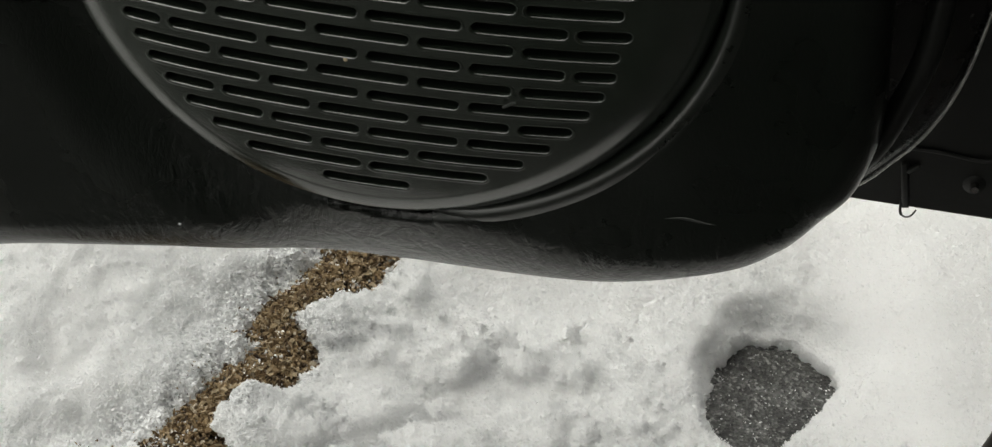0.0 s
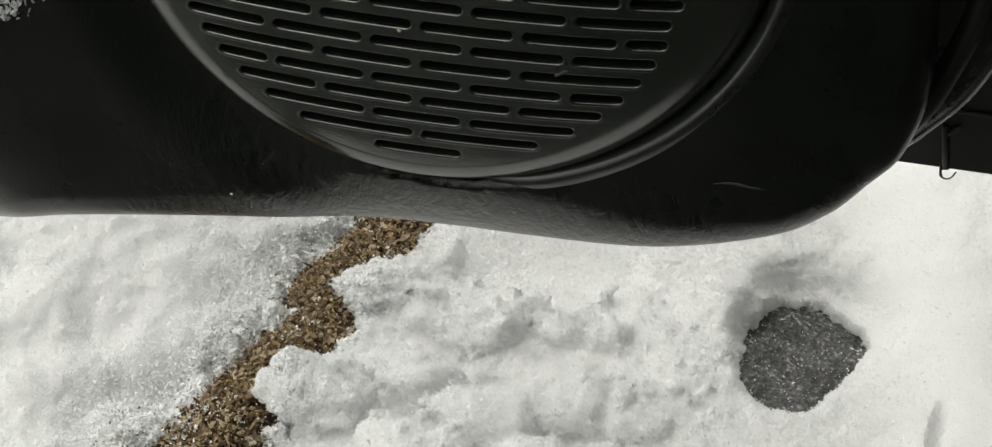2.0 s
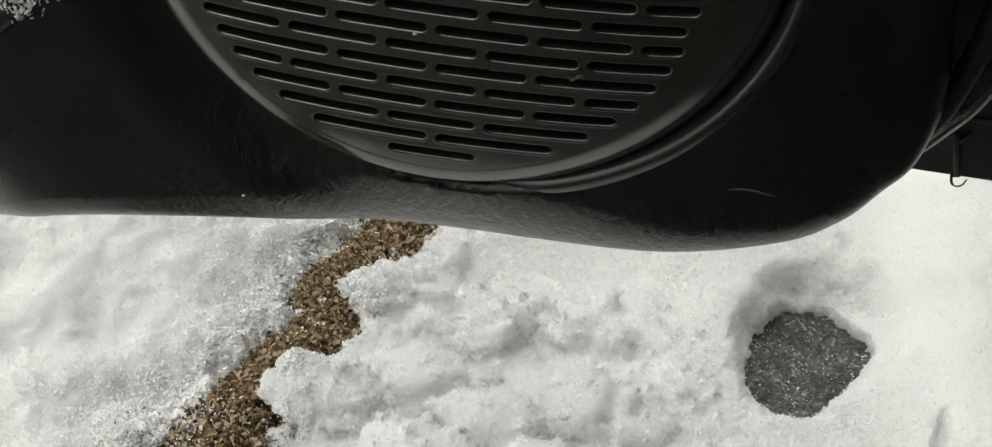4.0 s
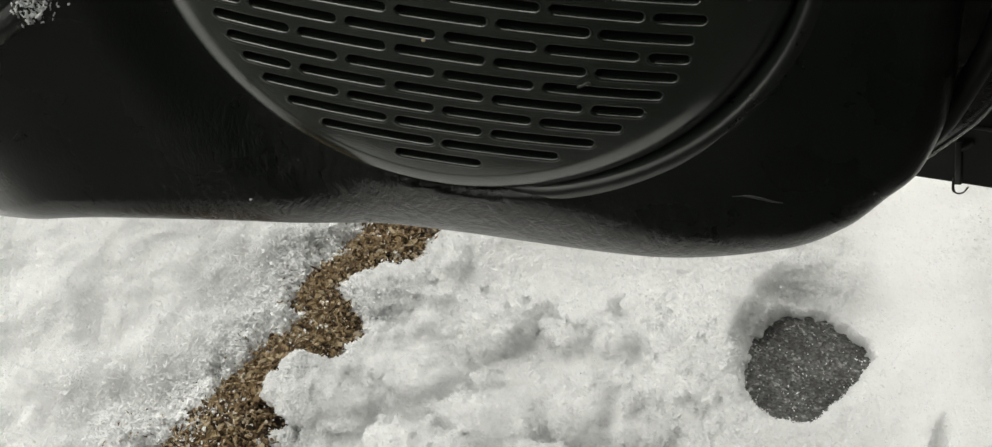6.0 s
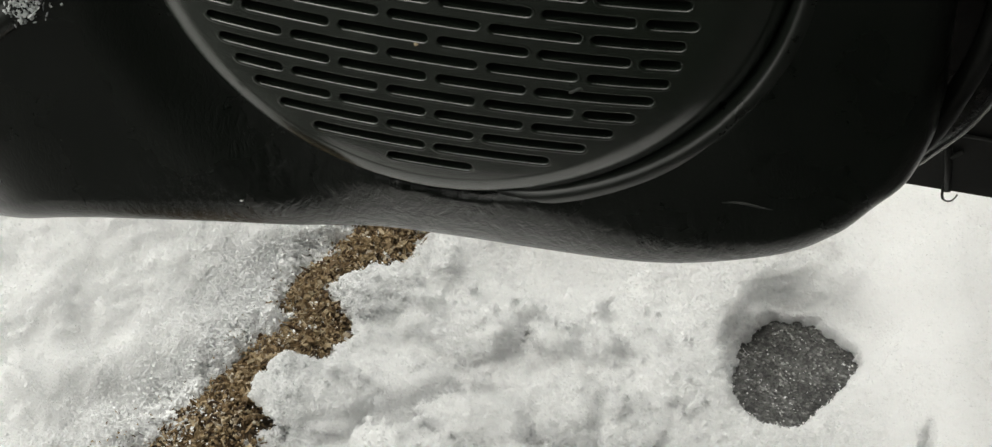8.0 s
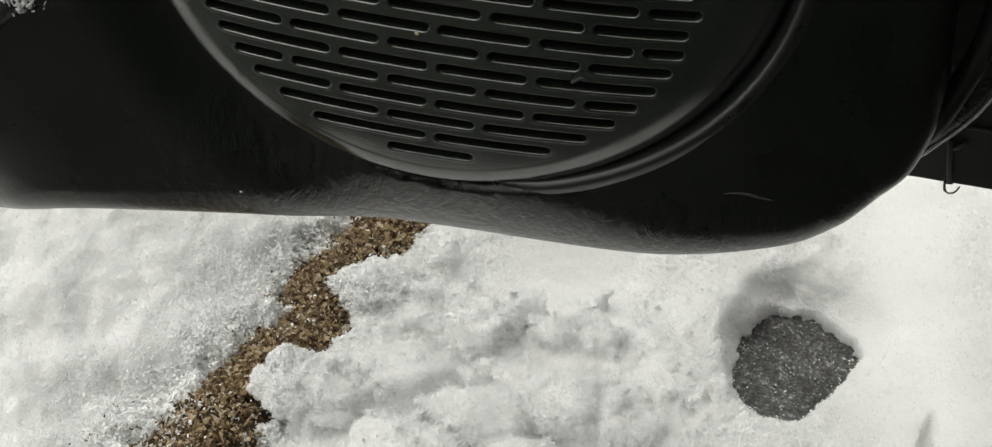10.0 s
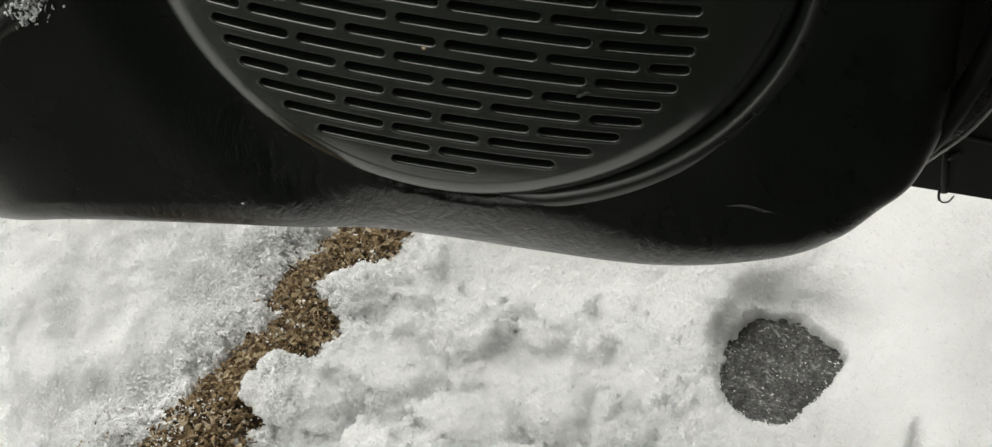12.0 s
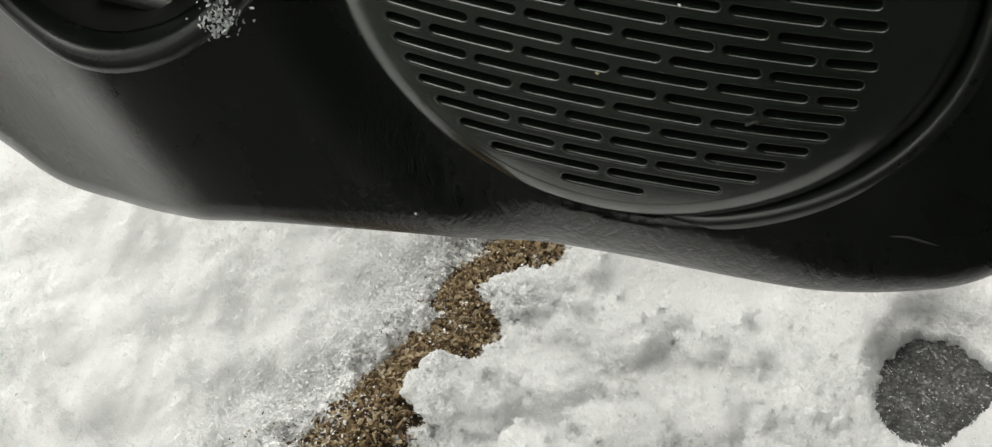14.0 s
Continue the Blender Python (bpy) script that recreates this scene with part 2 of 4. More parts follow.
def cloud_noise(x, y, scale, octaves, seed, gain=0.55):
    total, size = 0.0, 1.0
    for n in range(octaves):
        turn = 0.7 * n
        xr, yr = x * math.cos(turn) - y * math.sin(turn), x * math.sin(turn) + y * math.cos(turn)
        total = total + size * lattice_noise(xr * scale + 17.3 * n, yr * scale + 5.1 * n, seed + n)
        scale, size = scale * 2.05, size * gain
    return total


def lattice_noise_3d(p, seed):
    """Smooth value noise in space, from -1 to 1. p: rows of x, y, z."""
    table = np.random.RandomState(seed).uniform(-1, 1, (48, 48, 48))
    cell = np.floor(p).astype(int)
    f = p - cell
    f = f * f * f * (f * (6 * f - 15) + 10)
    total = 0.0
    for i, j, k in itertools.product((0, 1), repeat=3):
        weight = (f[..., 0] if i else 1 - f[..., 0]) * (f[..., 1] if j else 1 - f[..., 1]) * (f[..., 2] if k else 1 - f[..., 2])
        total = total + weight * table[(cell[..., 0] + i) % 48, (cell[..., 1] + j) % 48, (cell[..., 2] + k) % 48]
    return total


TILT = np.array(Euler((0.7, 0.5, 0.9)).to_matrix())


def puff_noise_3d(p, scale, octaves, seed, gain=0.55):
    """Rounded lobes with creases between them, in space, from 0 to about 1."""
    total, size, p = 0.0, 1.0, p * scale
    for n in range(octaves):
        p = p @ TILT
        total = total + size * np.sqrt(np.abs(lattice_noise_3d(p + 7.7 * n, seed + n)) + 0.002)
        p, size = p * 2.1, size * gain
    return total * (1 - gain) * 1.3


def smooth_step(a, b, x):
    u = np.clip((x - a) / (b - a), 0, 1)
    return u * u * (3 - 2 * u)


# ---- ground ----
SOIL_LINE = [(-0.135, -0.10), (-0.112, 0.02), (-0.100, 0.06), (-0.0965, 0.092), (-0.0935, 0.115), (-0.0975, 0.135), (-0.089, 0.152), (-0.074, 0.172),
             (-0.066, 0.190), (-0.080, 0.212), (-0.073, 0.228), (-0.054, 0.252), (-0.046, 0.280), (-0.030, 0.33), (0.02, 0.42)]
SOIL_HALF = [0.033, 0.033, 0.033, 0.0285, 0.0235, 0.0120, 0.0120, 0.019, 0.0185, 0.0105, 0.0105, 0.0165, 0.0165, 0.015, 0.012]
soil_path = curve_through([(x, y, w) for (x, y), w in zip(SOIL_LINE, SOIL_HALF)], 260)


def soil_distance(x, y):
    """How far a place lies outside the bare strip, in metres; below zero within it. Also the side, +1 to the right."""
    best = np.full(np.shape(x), 9.0)
    side = np.ones(np.shape(x))
    for (px, py, w), (qx, qy, _) in zip(soil_path[:-1:2], soil_path[2::2]):
        d = np.hypot(x - px, y - py) - w
        s = np.sign((qy - py) * (x - px) - (qx - px) * (y - py))
        near = d < best
        best = np.where(near, d, best)
        side = np.where(near, s, side)
    return best, side


# clods of kicked-up snow: x, y, half width along x and y, height
CLODS = [(-0.036, 0.208, 0.026, 0.018, 0.022), (-0.012, 0.195, 0.016, 0.017, 0.017), (-0.052, 0.125, 0.034, 0.022, 0.021),
         (0.0176, 0.190, 0.027, 0.022, 0.018), (0.060, 0.200, 0.017, 0.017, 0.019), (0.083, 0.199, 0.014, 0.015, 0.018),
         (-0.005, 0.144, 0.020, 0.018, 0.017), (0.030, 0.124, 0.033, 0.021, 0.021), (0.075, 0.148, 0.024, 0.022, 0.019),
         (0.103, 0.144, 0.022, 0.020, 0.017), (0.0792, 0.237, 0.0045, 0.0045, 0.015), (0.143, 0.151, 0.024, 0.014, 0.014),
         (-0.002, 0.098, 0.030, 0.018, 0.018), (0.062, 0.099, 0.030, 0.019, 0.018), (0.115, 0.104, 0.030, 0.020, 0.016),
         (0.124, 0.203, 0.026, 0.020, 0.011), (0.041, 0.219, 0.012, 0.010, 0.012), (-0.0140, 0.252, 0.011, 0.016, 0.009)]

CRUMBS = [(-0.0715, 0.1045, 0.0085, 0.0075, 0.012), (-0.0840, 0.0990, 0.0050, 0.0045, 0.008), (-0.0600, 0.0960, 0.0085, 0.0060, 0.012),
          (-0.0455, 0.2500, 0.0050, 0.0040, 0.011), (-0.0500, 0.2340, 0.0060, 0.0040, 0.010)]


def mound(x, y):
    """The kicked-up snow lies in a low mound, which ends before the hollow."""
    return 0.009 * smooth_step(0.222, 0.165, y) * smooth_step(-0.075, -0.035, x) * smooth_step(0.175, 0.10, x) * smooth_step(0.0, 0.06, y)


def snow_height(x, y):
    drift = 0.004 + 0.007 * cloud_noise(x, y, 6.0, 3, 11)
    far = smooth_step(0.9, 5.0, np.hypot(x, y))
    drift = drift * (1 - far) + far * (0.03 + 0.06 * cloud_noise(x, y, 0.7, 4, 31))
    near = 1 - smooth_step(0.5, 0.8, np.hypot(x - 0.0, y - 0.2))
    z = drift + near * (0.0013 * cloud_noise(x, y, 38.0, 4, 41) + 0.0004 * cloud_noise(x, y, 260.0, 2, 71))
    away, side = soil_distance(x, y)
    # left of the strip a packed slope runs down to it; beyond, a low bank with a long shallow crease
    left = smooth_step(0.0, 0.010, -side * np.maximum(away, 0.0)) * smooth_step(0.5, 0.15, np.abs(y - 0.2))
    bank = 0.012 * smooth_step(0.0, 0.11, away) - 0.006
    across = -0.65 * (x + 0.207) + 0.76 * (y - 0.081) + 0.005 * cloud_noise(x, y, 30.0, 3, 191)
    terrace = 0.0072 * smooth_step(-0.022, 0.003, across) + 0.0055 * smooth_step(0.022, 0.060, across) - 0.0025 * smooth_step(0.004, 0.024, across)
    z = z + left * (bank + terrace)
    # coarse refrozen crystals on the packed side, loose puffs on the other
    z = z + near * np.where(side < 0, 0.0036 * cloud_noise(x, y, 34.0, 4, 121), 0.0012)
    # the shallow hollow before the footprint and the smooth drift right of it
    z = z - near * 0.011 * np.exp(-(((x - 0.045) / 0.065) ** 2 + ((y - 0.264) / 0.030) ** 2))
    z = z + near * 0.014 * smooth_step(0.215, 0.285, x) * smooth_step(0.42, 0.30, y)
    # clods
    z = z + mound(x, y)
    bend_x = 0.0050 * cloud_noise(x, y, 75.0, 3, 61, 0.45)
    bend_y = 0.0050 * cloud_noise(x, y, 75.0, 3, 65, 0.45)
    for cx, cy, ax, ay, h in CLODS:
        k = min(1.0, ax / 0.016)
        wx, wy = x + k * bend_x - cx, y + k * bend_y - cy
        # a long slope on the near side, a broken edge on the far one
        back = wy > 0
        q = (wx / ax) ** 2 + (wy / np.where(back, 1.05, 1.30) / ay) ** 2
        dome = np.clip(1 - q, 0, 1) ** np.where(back, 0.80, 0.95)
        z = np.maximum(z, -0.003 + float(mound(cx, cy)) + 0.60 * h * dome - 0.02 * (q >= 1))
    # bare strip: the snow sinks below the soil
    ragged = away + np.where(side < 0, 0.0065, 0.0045) * cloud_noise(x, y, 110.0, 4, 81, 0.65) - 0.0005
    open_side = np.clip((ragged - 0.0015) / 0.010, -1.5, 1)
    edge = np.where(side > 0, np.clip((ragged + 0.001 + 0.006 * smooth_step(0.246, 0.234, y) * smooth_step(0.116, 0.128, y)) / 0.013, -1.5, 1), open_side)
    z = np.where(edge < 1, -0.010 + (z + 0.010) * smooth_step(-0.2, 1.0, edge) - 0.012 * smooth_step(0.15, -1.0, edge), z)
    # crumbs of snow left on the wide end of the strip
    for cx, cy, ax, ay, h in CRUMBS:
        q = ((x - cx) / ax) ** 2 + ((y - cy) / ay) ** 2 + 0.5 * cloud_noise(x, y, 150.0, 2, 91)
        z = np.maximum(z, -0.012 + h * np.clip(1 - q, -1, 1))
    # footprint-sized hole down to the asphalt, cut straight on one side
    u, v = x - 0.1922, y - 0.2302
    wob = 0.07 * cloud_noise(x, y, 42.0, 3, 101, 0.6) + 0.05 * cloud_noise(x, y, 130.0, 4, 141, 0.7)
    oval = (np.abs(u / 0.0335) ** 2.4 + np.abs(v / 0.0445) ** 2.4) ** (1 / 2.4)
    cut = 1 + (0.86 * (x - 0.2112) - 0.51 * (y - 0.2217)) / 0.034
    ring = np.maximum(oval, cut) + wob
    calm = np.maximum(oval, cut) + 0.09 * cloud_noise(x, y, 30.0, 3, 171)
    side_low = smooth_step(1.60, 1.04, calm) ** 1.4 * (1 - 0.55 * smooth_step(0.02, 0.06, u))
    high = smooth_step(1.45 + 0.40 * smooth_step(-0.025, 0.015, u), 1.03, calm) ** 1.6
    front = smooth_step(0.010, 0.030, v)
    z = z + (1 - front) * side_low * (-0.0125 - z) * 0.92 + front * high * smooth_step(-0.050, -0.008, u) * (-0.0140 - z) * 0.80 - 0.05 * smooth_step(1.05, 0.98, ring)
    z = z - 0.004 * smooth_step(1.2, 1.6, calm) * np.exp(-(((x - 0.190) / 0.014) ** 2 + ((y - 0.290) / 0.018) ** 2))
    # narrow slit in the drift
    z = z - 0.012 * smooth_step(1.2, 0.6, np.hypot((x - 0.2555 - 0.15 * (y - 0.170)) / 0.0036, (y - 0.168) / 0.020) + 0.15 * cloud_noise(x, y, 130.0, 2, 151))
    return z


def spread(centre_low, centre_high, step, reach):
    inner = np.arange(centre_low, centre_high + step / 2, step)
    out = [step]
    while sum(out) < reach:
        out.append(out[-1] * 1.22)
    run = np.cumsum(out)
    return np.r_[(centre_low - run)[::-1], inner, centre_high + run]


def sheet(xs, ys, height):
    gx, gy = np.meshgrid(xs, ys)
    z = height(gx, gy)
    verts = np.stack([gx, gy, z], -1).reshape(-1, 3)
    w = len(xs)
    i = (np.arange(len(ys) - 1)[:, None] * w + np.arange(w - 1)).ravel()
    faces = np.stack([i, i + 1, i + w + 1, i + w], 1)
    return verts, faces


def sheet_object(name, verts, faces, mat, smooth=True):
    me = bpy.data.meshes.new(name)
    me.vertices.add(len(verts))
    me.vertices.foreach_set("co", verts.ravel())
    me.loops.add(faces.size)
    me.loops.foreach_set("vertex_index", faces.ravel())
    me.polygons.add(len(faces))
    me.polygons.foreach_set("loop_start", np.arange(len(faces)) * faces.shape[1])
    me.polygons.foreach_set("loop_total", np.full(len(faces), faces.shape[1]))
    me.update(calc_edges=True)
    me.validate()
    me.polygons.foreach_set("use_smooth", [smooth] * len(me.polygons))
    me.materials.append(mat)
    return new(name, me)


ground = sheet_object("ground", *sheet(spread(-0.4, 0.4, 0.01, 400), spread(-0.2, 0.5, 0.01, 400),
                                       lambda x, y: -0.018 + 0.0012 * cloud_noise(x, y, 40.0, 3, 5) * (np.hypot(x, y) < 2)), ASPHALT)
tagged(ground, "wet dark grey asphalt under the snow", "ground", kind="structure")



def snow_sheet_height(x, y):
    z = snow_height(x, np.maximum(y, -0.2))
    # bare below and beside the car: unseen, cleared so the trim reflects dark ground
    inside = 0.9028 * (x - 0.192) - 0.43 * (y + 0.1333)
    bare = smooth_step(-0.80, -0.70, inside + 0.02 * cloud_noise(x, y, 14.0, 4, 7)) * smooth_step(-0.13, -0.18, y) * smooth_step(2.0, 1.6, inside) * smooth_step(2.6, 2.2, np.abs(y + 0.4))
    return z * (1 - bare) - 0.06 * bare


def clod_template(steps):
    bm = bmesh.new()
    bmesh.ops.create_icosphere(bm, subdivisions=steps, radius=1.0)
    way = np.array([v.co for v in bm.verts])
    faces = np.array([[v.index for v in f.verts] for f in bm.faces])
    bm.free()
    return way, faces


CLOD_WAY, CLOD_FACES = clod_template(6)
LUMP_WAY, LUMP_FACES = clod_template(3)


def clod_shape(x, y, a, b, h, seed):
    """A broken lump of snow: a few flat breaks and rounded lobes, sunk into the snow."""
    rng = np.random.RandomState(seed)
    body = np.sign(CLOD_WAY) * np.abs(CLOD_WAY) ** 0.85
    size = np.array([a, b, 0.56 * h + 0.003])
    shape = body * size
    for _ in range(6):
        m = rng.normal(size=3) * (1, 1, 0.8)
        m[2] = abs(m[2])
        m /= np.linalg.norm(m)
        reach = shape @ m
        limit = rng.uniform(0.72, 0.92) * reach.max()
        shape = shape - np.maximum(reach - limit, 0)[:, None] * m * 0.8
    p = shape + (x, y, 0.34 * h - 0.002 + float(mound(x, y)))
    normal = body / size
    normal /= np.linalg.norm(normal, axis=1)[:, None]
    k = min(1.0, h / 0.016, a / 0.014) * (1.25 if x < -0.03 else 0.6 + 0.4 * float(smooth_step(0.135, 0.18, y)))
    out = k * (0.0078 * (puff_noise_3d(p, 62.0, 2, 301, 0.5) - 0.58) + 0.0050 * (puff_noise_3d(p, 130.0, 2, 305, 0.5) - 0.60))
    return p + normal * out[:, None]


def small_lumps(count):
    """Bits that broke off the clods and lie on and between them."""
    rng = np.random.RandomState(41)
    x, y = rng.uniform(-0.065, 0.165, count), rng.uniform(0.07, 0.250, count)
    away, side = soil_distance(x, y)
    z = snow_sheet_height(x, y)
    for cx, cy, a, b, h in CLODS:
        q = ((x - cx) / a) ** 2 + ((y - cy) / b) ** 2
        z = np.maximum(z, np.where(q < 1, 0.34 * h - 0.002 + mound(cx, cy) + (0.50 * h + 0.003) * np.sqrt(np.clip(1 - q, 0, 1)), -1))
    fits = (side > 0) & (away > 0.001) & (np.hypot(x - 0.192, y - 0.23) > 0.055) & (np.hypot((x - 0.045) / 1.6, y - 0.265) > 0.03)
    for px, py, pz in zip(x[fits], y[fits], z[fits]):
        r = rng.uniform(0.0012, 0.0020) + rng.exponential(0.0008)
        size = r * rng.uniform(0.7, 1.3, 3)
        yield LUMP_WAY * size * (1 + 0.18 * rng.normal(size=(len(LUMP_WAY), 1))) + (px, py, pz + 0.2 * r)


NEAR_X, NEAR_Y, GRAIN = (-0.38, 0.36), (-0.02, 0.40), 0.00080


def near_snow():
    """The snow close to the car: a slab and its clods grown into one skin, then roughened. Gives points, faces and normals."""
    xs, ys = np.linspace(*NEAR_X, 740), np.linspace(*NEAR_Y, 420)
    top, quads = sheet(xs, ys, snow_sheet_height)
    w, h = len(xs), len(ys)
    rim = np.r_[np.arange(w), np.arange(1, h) * w + w - 1, (h - 1) * w + np.arange(w - 2, -1, -1), np.arange(h - 2, 0, -1) * w]
    under_rim = top[rim] * (1, 1, 0) + (0, 0, -0.09)
    low = len(top) + np.arange(len(rim))
    turned, low_turned = np.roll(rim, -1), np.roll(low, -1)
    middle = len(top) + len(rim)
    tris = [quads[:, [0, 1, 2]], quads[:, [0, 2, 3]], np.stack([rim, low, low_turned], 1), np.stack([rim, low_turned, turned], 1),
            np.stack([low_turned, low, np.full(len(low), middle)], 1)]
    points = [top, under_rim, np.array([[0.0, 0.2, -0.09]])]
    count = middle + 1
    for n, row in enumerate(CLODS):
        points.append(clod_shape(*row, 500 + n))
        tris.append(CLOD_FACES + count)
        count += len(CLOD_WAY)
    for lump in small_lumps(190):
        points.append(lump)
        tris.append(LUMP_FACES + count)
        count += len(LUMP_WAY)
    rough = sheet_object("rough_snow", np.concatenate(points), np.concatenate(tris), SNOW)
    skin = rough.modifiers.new("skin", 'REMESH')
    skin.mode, skin.voxel_size, skin.adaptivity = 'VOXEL', GRAIN, 0.0
    me = bpy.data.meshes.new_from_object(rough.evaluated_get(bpy.context.evaluated_depsgraph_get()))
    p = np.empty(3 * len(me.vertices))
    me.vertices.foreach_get("co", p)
    way = np.empty(3 * len(me.vertices))
    me.vertices.foreach_get("normal", way)
    p, way = p.reshape(-1, 3), way.reshape(-1, 3)
    loops = np.empty(len(me.loops), int)
    me.loops.foreach_get("vertex_index", loops)
    faces = loops.reshape(-1, 4)
    for data in (rough.data, me):
        bpy.data.meshes.remove(data)
    edge = np.minimum(np.minimum(p[:, 0] - NEAR_X[0], NEAR_X[1] - p[:, 0]), np.minimum(p[:, 1] - NEAR_Y[0], NEAR_Y[1] - p[:, 1]))
    keep = (edge > 0.0006) & (p[:, 2] > -0.075)
    faces = faces[keep[faces].all(1)]
    used = np.unique(faces)
    index = np.zeros(len(p), int)
    index[used] = np.arange(len(used))
    return roughened(p[used], way[used], edge[used]), index[faces], way[used]


def roughened(p, way, edge):
    """Small lobes and crystals: loose on the kicked-up side, packed and icy on the other, calm on the smooth drift."""
    rng = np.random.RandomState(77)
    away, side = soil_distance(p[:, 0], p[:, 1])
    loose = smooth_step(-0.002, 0.006, side * np.maximum(away, 0.0)) * smooth_step(0.24, 0.19, p[:, 0])
    calm = 0.3 + 0.7 * smooth_step(0.016, 0.050, np.hypot(p[:, 0] - 0.05, p[:, 1] - 0.268))
    lobes = 0.0028 * (puff_noise_3d(p, 62.0, 2, 321, 0.5) - 0.60) + 0.0030 * (puff_noise_3d(p, 150.0, 2, 305, 0.5) - 0.60)
    lobes = lobes * (0.35 + 0.65 * smooth_step(0.135, 0.18, p[:, 1]))
    heap = lobes * calm + 0.0027 * (puff_noise_3d(p, 340.0, 2, 311, 0.6) - 0.60)
    packed = 0.0028 * (puff_noise_3d(p, 105.0, 4, 211, 0.75) - 0.62)
    smooth = smooth_step(0.20, 0.25, p[:, 0])
    out = loose * heap + (1 - loose) * packed * (1 - 0.4 * smooth)
    out = out + rng.normal(0, 1, len(p)) * (0.00014 + 0.00025 * (side < 0) * np.exp(-np.maximum(away, 0) / 0.05))
    out = out + loose * rng.exponential(0.0007, len(p)) * (rng.rand(len(p)) < 0.04)
    return p + way * (out * smooth_step(0.0, 0.02, edge))[:, None]


def snow_cover():
    """All the snow in one sheet: the near skin, and the fields out to the horizon round it."""
    near, near_faces, way = near_snow()
    xs = np.r_[spread(NEAR_X[0], NEAR_X[0], 0.01, 400)[:-1], np.linspace(*NEAR_X, 60), spread(NEAR_X[1], NEAR_X[1], 0.01, 400)]
    ys = np.r_[spread(NEAR_Y[0], NEAR_Y[0], 0.01, 400)[:-1], np.linspace(*NEAR_Y, 40), spread(NEAR_Y[1], NEAR_Y[1], 0.01, 400)]
    xs, ys = np.unique(xs.round(6)), np.unique(ys.round(6))
    far, far_faces = sheet(xs, ys, snow_sheet_height)
    centre = far[far_faces].mean(1)
    inside = (centre[:, 0] > NEAR_X[0]) & (centre[:, 0] < NEAR_X[1]) & (centre[:, 1] > NEAR_Y[0]) & (centre[:, 1] < NEAR_Y[1])
    ob = sheet_object("snow_cover", np.vstack([near, far]), np.vstack([near_faces, far_faces[~inside] + len(near)]), SNOW)
    tagged(ob, "fresh white snow, packed on one side and kicked into clods on the other", "snow", kind="structure")
    return near, way


snow_verts, snow_way = snow_cover()


# bare strip of soil with straw and bark
def soil_strip():
    verts, faces = [], []
    across = np.linspace(-2.3, 1.9, 33)
    for x, y, w in soil_path:
        verts += [(x + u * w, y - 0.25 * u * w, 0.0) for u in across]
    v = np.array(verts)
    u = np.tile(across, len(soil_path))
    v[:, 2] = -0.0165 + 0.0105 * np.exp(-(u / 1.5) ** 2) + 0.0022 * cloud_noise(v[:, 0], v[:, 1], 90.0, 4, 21)
    n = len(across)
    for i in range(len(soil_path) - 1):
        for j in range(n - 1):
            k = i * n + j
            faces.append((k, k + 1, k + n + 1, k + n))
    ob = mesh_object("soil", v, faces, SOIL)
    return tagged(ob, "bare strip of damp brown soil between the snow", "soil", kind="stuff")


soil = soil_strip()


def bark_material():
    """Dry bark and straw chips, each its own shade."""
    m = material("bark_chips", (0.25, 0.18, 0.1), 0.75, spec=0.3)
    info = m.node_tree.nodes.new("ShaderNodeObjectInfo")
    shade = ramp(m, info.outputs["Random"], [(0.0, (0.10, 0.062, 0.032)), (0.35, (0.24, 0.165, 0.090)), (0.7, (0.36, 0.27, 0.155)), (1.0, (0.50, 0.42, 0.29))])
    fibre = node(m, "ShaderNodeTexNoise", Scale=1.0, Detail=5.0, Roughness=0.7)
    link(m, coords(m, (300, 1800, 1200)), fibre.inputs["Vector"])
    blend = m.node_tree.nodes.new("ShaderNodeMix")
    blend.data_type = 'RGBA'
    blend.blend_type = 'MULTIPLY'
    blend.inputs["Factor"].default_value = 0.8
    link(m, shade, blend.inputs[6])
    link(m, ramp(m, fibre.outputs["Fac"], [(0.3, (0.35,) * 3), (0.65, (1.2,) * 3)]), blend.inputs[7])
    link(m, blend.outputs[2], shader(m)["Base Color"])
    link(m, bump(m, fibre.outputs["Fac"], 0.9, 0.0006), shader(m)["Normal"])
    return m


def chip_mesh(seed, mat):
    """A curled, torn flake of bark."""
    rng = np.random.RandomState(seed)
    a, b, c = rng.uniform(0.0014, 0.0044), rng.uniform(0.0008, 0.0019), rng.uniform(0.0004, 0.0009)
    rim = []
    for t in np.linspace(0, 2 * math.pi, 9, endpoint=False):
        k = 1 + rng.uniform(-0.28, 0.2)
        rim.append((a * k * math.copysign(abs(math.cos(t)) ** 0.7, math.cos(t)), b * k * math.copysign(abs(math.sin(t)) ** 0.7, math.sin(t))))
    curl = rng.uniform(0.1, 0.5)
    bm = bmesh.new()
    loops = []
    for grow, z in ((0.85, -0.5 * c), (1.0, 0.0), (0.86, 0.5 * c)):
        loops.append([bm.verts.new((x * grow, y * grow, z + curl * (y * y / b - 0.4 * x * x / a))) for x, y in rim])
    for p, q in zip(loops, loops[1:]):
        for i in range(9):
            bm.faces.new((p[i], p[(i + 1) % 9], q[(i + 1) % 9], q[i]))
    for ring, z in ((loops[0][::-1], -0.5 * c), (loops[-1], 0.5 * c)):
        mid = bm.verts.new((0, 0, z))
        for i in range(9):
            bm.faces.new((ring[i], ring[(i + 1) % 9], mid))
    bmesh.ops.recalc_face_normals(bm, faces=bm.faces)
    me = bpy.data.meshes.new("bark_chip")
    bm.to_mesh(me)
    bm.free()
    me.materials.append(mat)
    return me


